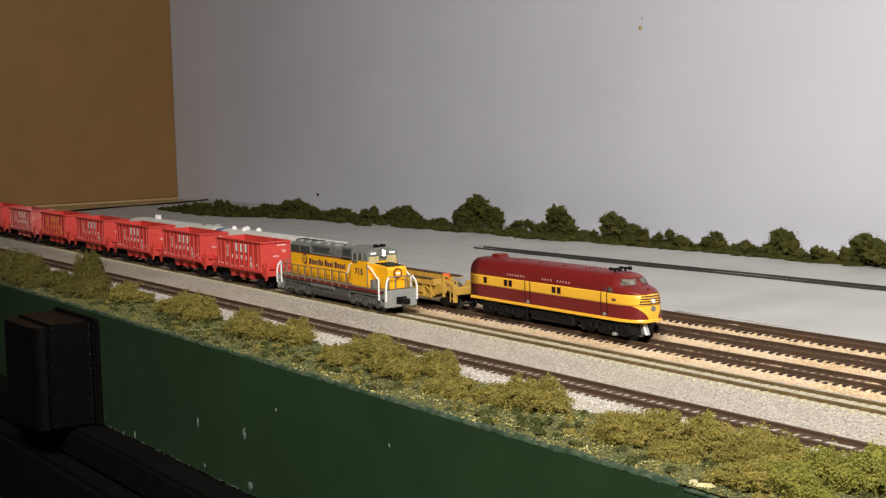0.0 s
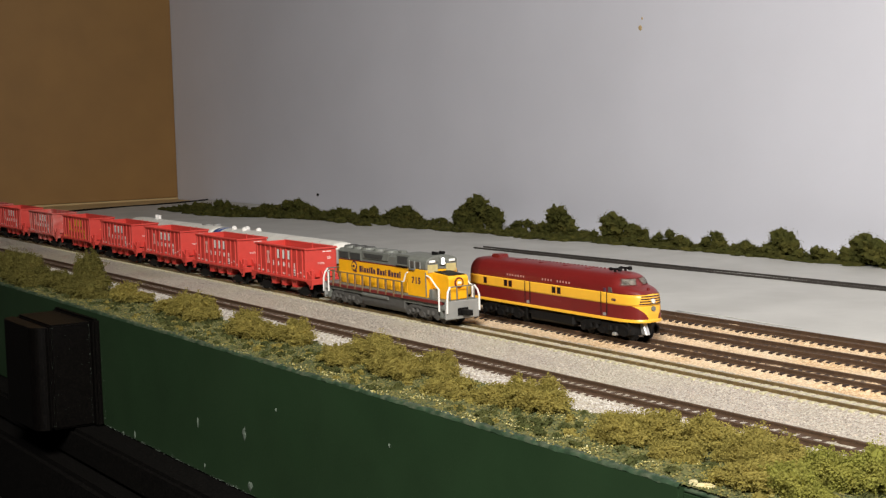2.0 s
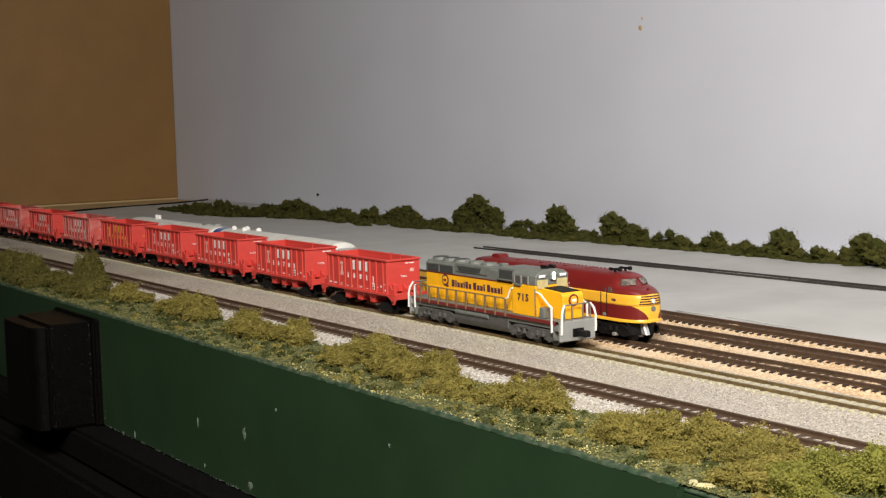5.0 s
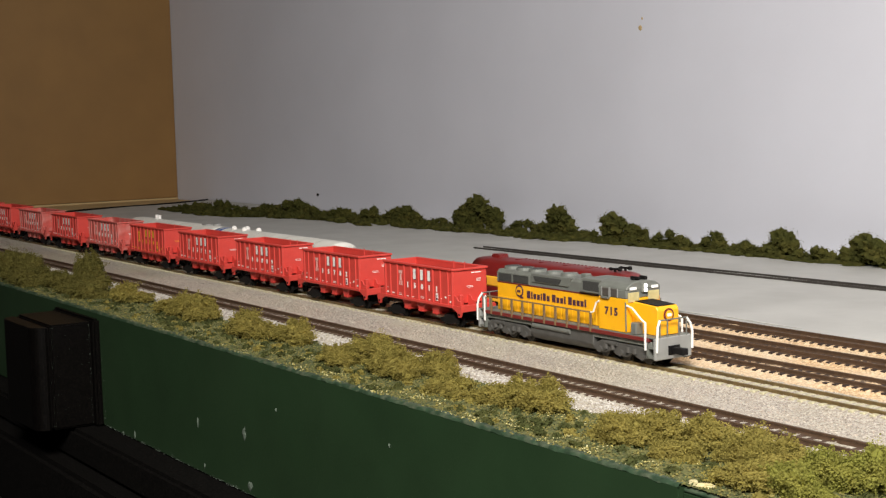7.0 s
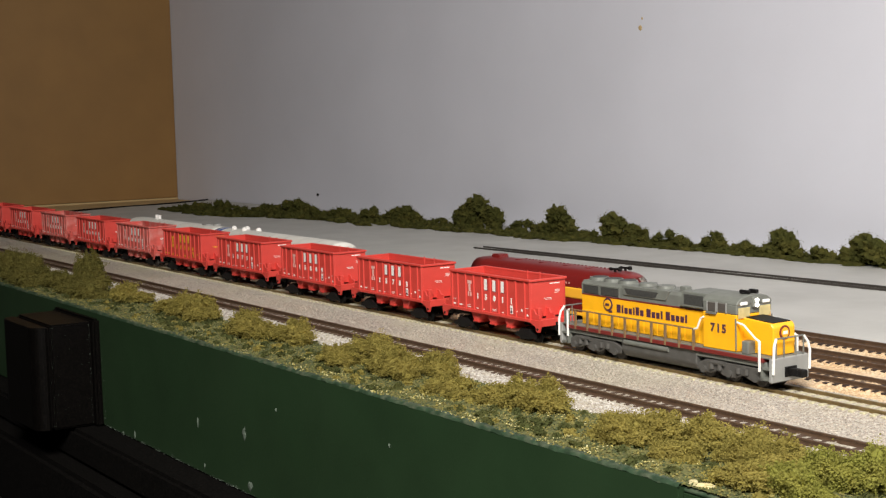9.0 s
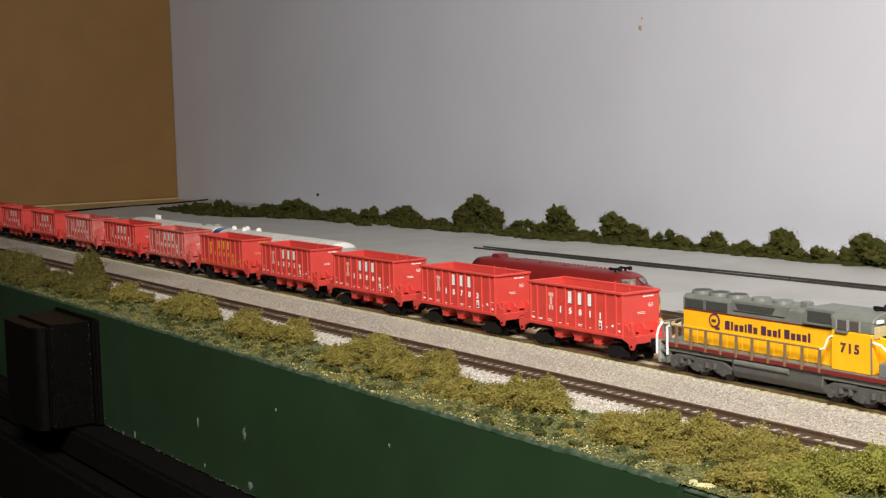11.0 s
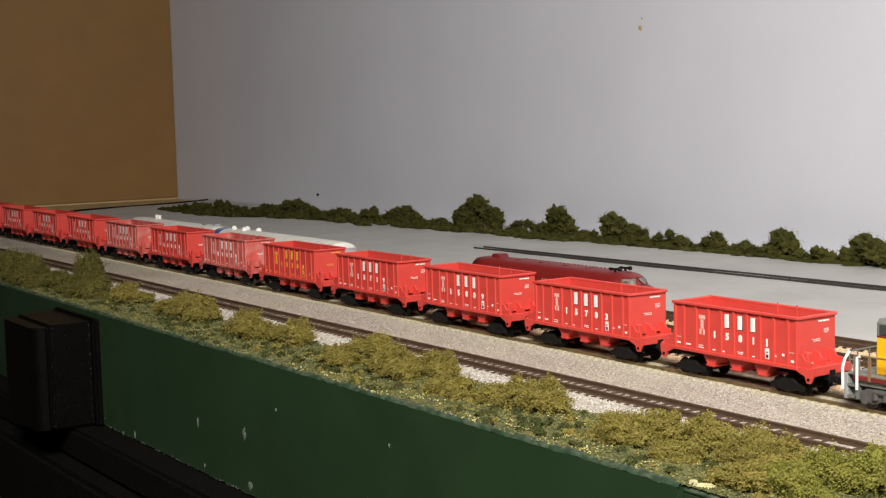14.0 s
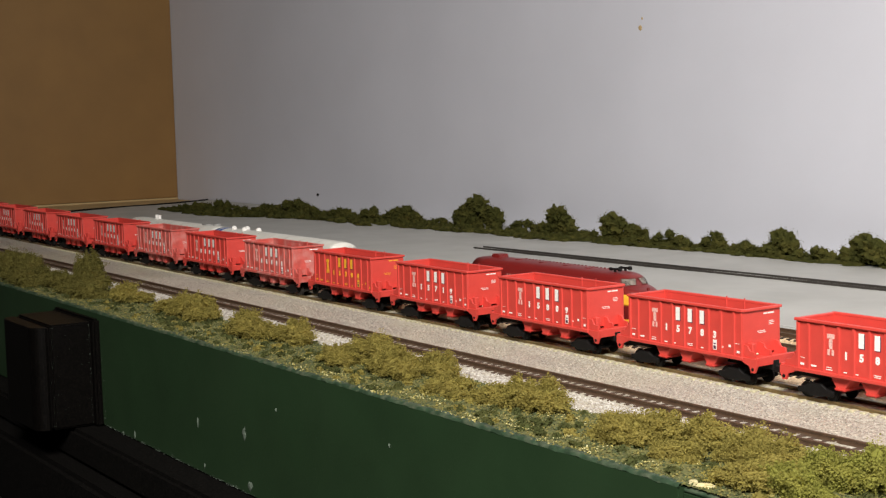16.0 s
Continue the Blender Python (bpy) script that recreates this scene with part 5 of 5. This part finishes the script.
part("brake_cylinder", disc((-0.0105, -0.0040, 0.0145), 0.0017, 0.0075, "x", 14), M_GREY_LIGHT, well, "grey brake cylinder")
part("cylinder_bracket", cut((-0.0120, -0.0095, -0.0052, -0.0028, 0.0106, 0.0135)), M_GREY, well)
for c in (-0.0160, -0.118):
    tr = part("truck", cut((c - 0.0022, c + 0.0022, -0.0060, 0.0060, 0.0032, 0.0070), bevel=0.0003), M_TRUCK, well, "black truck")
    for s in (-1, 1):
        part("sideframe", prism([(c - 0.0078, 0.0042), (c - 0.0074, 0.0022), (c + 0.0074, 0.0022), (c + 0.0078, 0.0042), (c + 0.0028, 0.0062), (c - 0.0028, 0.0062)], *sorted((s * 0.0062, s * 0.0074)), "y", 0.0002), M_TRUCK, tr)
    for a in (-0.0054, 0.0054):
        wheelset(0.0027, 0.0048, M_WHEEL, tr, c + a, 0.0027)
for s in (-1, 1):
    def beside(a, b):
        return sorted((s * a, s * b))
    part("side_ledge", cut((-0.0470, -0.0230, *beside(0.0096, 0.0114), 0.0116, 0.0124), bevel=0.0001), M_WELL, well)
    for x in (-0.0462, -0.0400, -0.0330, -0.0262):
        part("ledge_post", cut((x - 0.0004, x + 0.0004, *beside(0.0100, 0.0113), 0.0056, 0.0118)), M_WELL, well)
    part("diagonal_brace", prism([(-0.0330, 0.0118), (-0.0318, 0.0118), (-0.0232, 0.0062), (-0.0244, 0.0062)], *beside(0.0102, 0.0112), "y"), M_WELL, well)
    part("lower_rail", cut((-0.0470, -0.0250, *beside(0.0098, 0.0114), 0.0050, 0.0060), bevel=0.0001), M_WELL, well)
    part("handle_box", cut((-0.0388, -0.0344, *beside(0.0096, 0.0110), 0.0068, 0.0104), bevel=0.0003), M_WELL, well)
    part("ladder_rail", tube([(-0.0100, s * 0.0098, 0.0042), (-0.0100, s * 0.0098, 0.0160)], 0.0003), M_WELL, well)
    part("ladder_rail", tube([(-0.0072, s * 0.0098, 0.0042), (-0.0072, s * 0.0098, 0.0160)], 0.0003), M_WELL, well)
    for z in (0.0060, 0.0092, 0.0124, 0.0156):
        part("ladder_rung", tube([(-0.0100, s * 0.0098, z), (-0.0072, s * 0.0098, z)], 0.00025), M_WELL, well)
part("coupler", cut((-0.0048, 0.0015, -0.0012, 0.0012, 0.0050, 0.0074), bevel=0.0003), M_TRUCK, well)
well.matrix_basis = pose(-0.3365, Y_B, 0)


# ---------- white passenger cars ----------
def passenger_car(x0, x1, label, blue=False):
    c = tagged(new("passenger_car"), label, "passenger car", group="white passenger cars")
    L = x1 - x0
    prof = [(-0.0094, 0.0060), (-0.0096, 0.0120), (-0.0095, 0.0158), (0.0095, 0.0158), (0.0096, 0.0120), (0.0094, 0.0060)]
    part("body", prism(prof, 0.0, L, "x", 0.0003), M_SILVER, c, "silver car body")
    arc = [(0.0096 * math.cos(a), 0.0156 + 0.0048 * math.sin(a)) for a in (math.pi * k / 14 for k in range(15))]
    secs = []
    for x, k in ((0.0, 0.80), (0.002, 0.93), (0.006, 1.0), (L - 0.006, 1.0), (L - 0.002, 0.93), (L, 0.80)):
        secs.append([(x, y * (0.9 + 0.1 * k), 0.0156 + (z - 0.0156) * k) for y, z in arc])
    part("roof", loft(secs), M_CARWHITE, c, "white rounded roof", smooth=True)
    for k in range(9):
        x = L * (k + 0.6) / 9.2
        w = part("side_window", cut((x - 0.0045, x + 0.0045, -0.0098, 0.0098, 0.0112, 0.0135), bevel=0.0002), M_GRILLE, c)
    for c0 in (0.022, L - 0.022):
        tr = part("truck", cut((c0 - 0.009, c0 + 0.009, -0.0072, 0.0072, 0.0022, 0.0062), bevel=0.0005), M_TRUCK, c, "black truck")
        for a in (-0.0058, 0.0058):
            wheelset(0.0029, 0.0048, M_WHEEL, tr, c0 + a, 0.0029)
    for xa in (-0.0018, L):
        part("diaphragm", cut((xa, xa + 0.0018, -0.0042, 0.0042, 0.0070, 0.0165), bevel=0.0003), M_SILVER, c)
    for k in range(1, 8):
        x = L * k / 8
        seam = [[(xx, y * 1.004, 0.0156 + (z - 0.0156) * 1.012) for y, z in arc] for xx in (x, x + 0.0005)]
        part("roof_seam", loft(seam), M_SILVER, c, "grey roof seam")
    if blue:
        bl = [[(x, y * 1.012, 0.0156 + (z - 0.0156) * (1.03 if x > 0.003 else 0.96)) for y, z in arc] for x in (0.0, 0.003, 0.011)]
        part("blue_end", loft(bl), M_BLUE, c, "blue painted roof end", smooth=True)
        for x, yy in ((0.022, -0.002), (0.033, 0.0030), (0.040, -0.0028), (0.054, 0.0015)):
            bm = bmesh.new()
            bmesh.ops.create_icosphere(bm, subdivisions=2, radius=0.0021, matrix=Matrix.Translation((x, yy, 0.0207)))
            part("roof_dome", bm, M_WHITE, c, "bright white roof dome", smooth=True)
    else:
        for x in (0.040, 0.0455):
            part("roof_dome", disc((x, 0.0, 0.0218), 0.0013, 0.0036, "z", 12), M_WHITE, c, "small white roof pipe")
        part("roof_vent", cut((L - 0.030, L - 0.022, -0.0024, 0.0024, 0.0200, 0.0212), bevel=0.0003), M_GREY_LIGHT, c)
        part("roof_ring", disc((L - 0.012, 0.002, 0.0210), 0.0028, 0.0016, "z", 16), M_GREY_LIGHT, c)
    c.matrix_basis = pose(x0, Y_C, 0)
    return c


passenger_car(-0.868, -0.706, "white-roofed model passenger car on the yard track")
passenger_car(-0.702, -0.527, "white-roofed passenger car with a blue end and roof domes", True)


# ---------- the train runs ----------
SPEED = 0.02893
DRIFT_T = (0, 1, 2, 3, 4, 6.5, 9, 11.5, 14.5, 16)
DRIFT_X = (0.0060, 0.0040, 0.0022, 0.0010, 0.0002, -0.0007, 0.0, 0.0015, 0.0030, 0.0042)


def run(t):
    return SPEED * (t - 14.5) + float(np.interp(t, DRIFT_T, DRIFT_X)) - 0.003


def motions():
    times = [i * 0.5 for i in range(33)]
    for car, x in hoppers:
        walk(car, [(t, pose(x + run(t), 0, 0)) for t in times])
    walk(loco, [(t, pose(-0.1025 + run(t) - run(9.0), 0, 0)) for t in times])
    ticks_ = [i * 0.1 for i in range(161)]
    for thing, r in [(c, 0.0026) for c, _ in hoppers] + [(loco, 0.0032)]:
        for o in thing.children_recursive:
            if o.name.startswith("wheelset"):
                x, z = o.location.x, o.location.z
                walk(o, [(t, pose(x, 0, z, 0, math.degrees((run(t) - run(0)) / r), 0)) for t in ticks_])


motions()
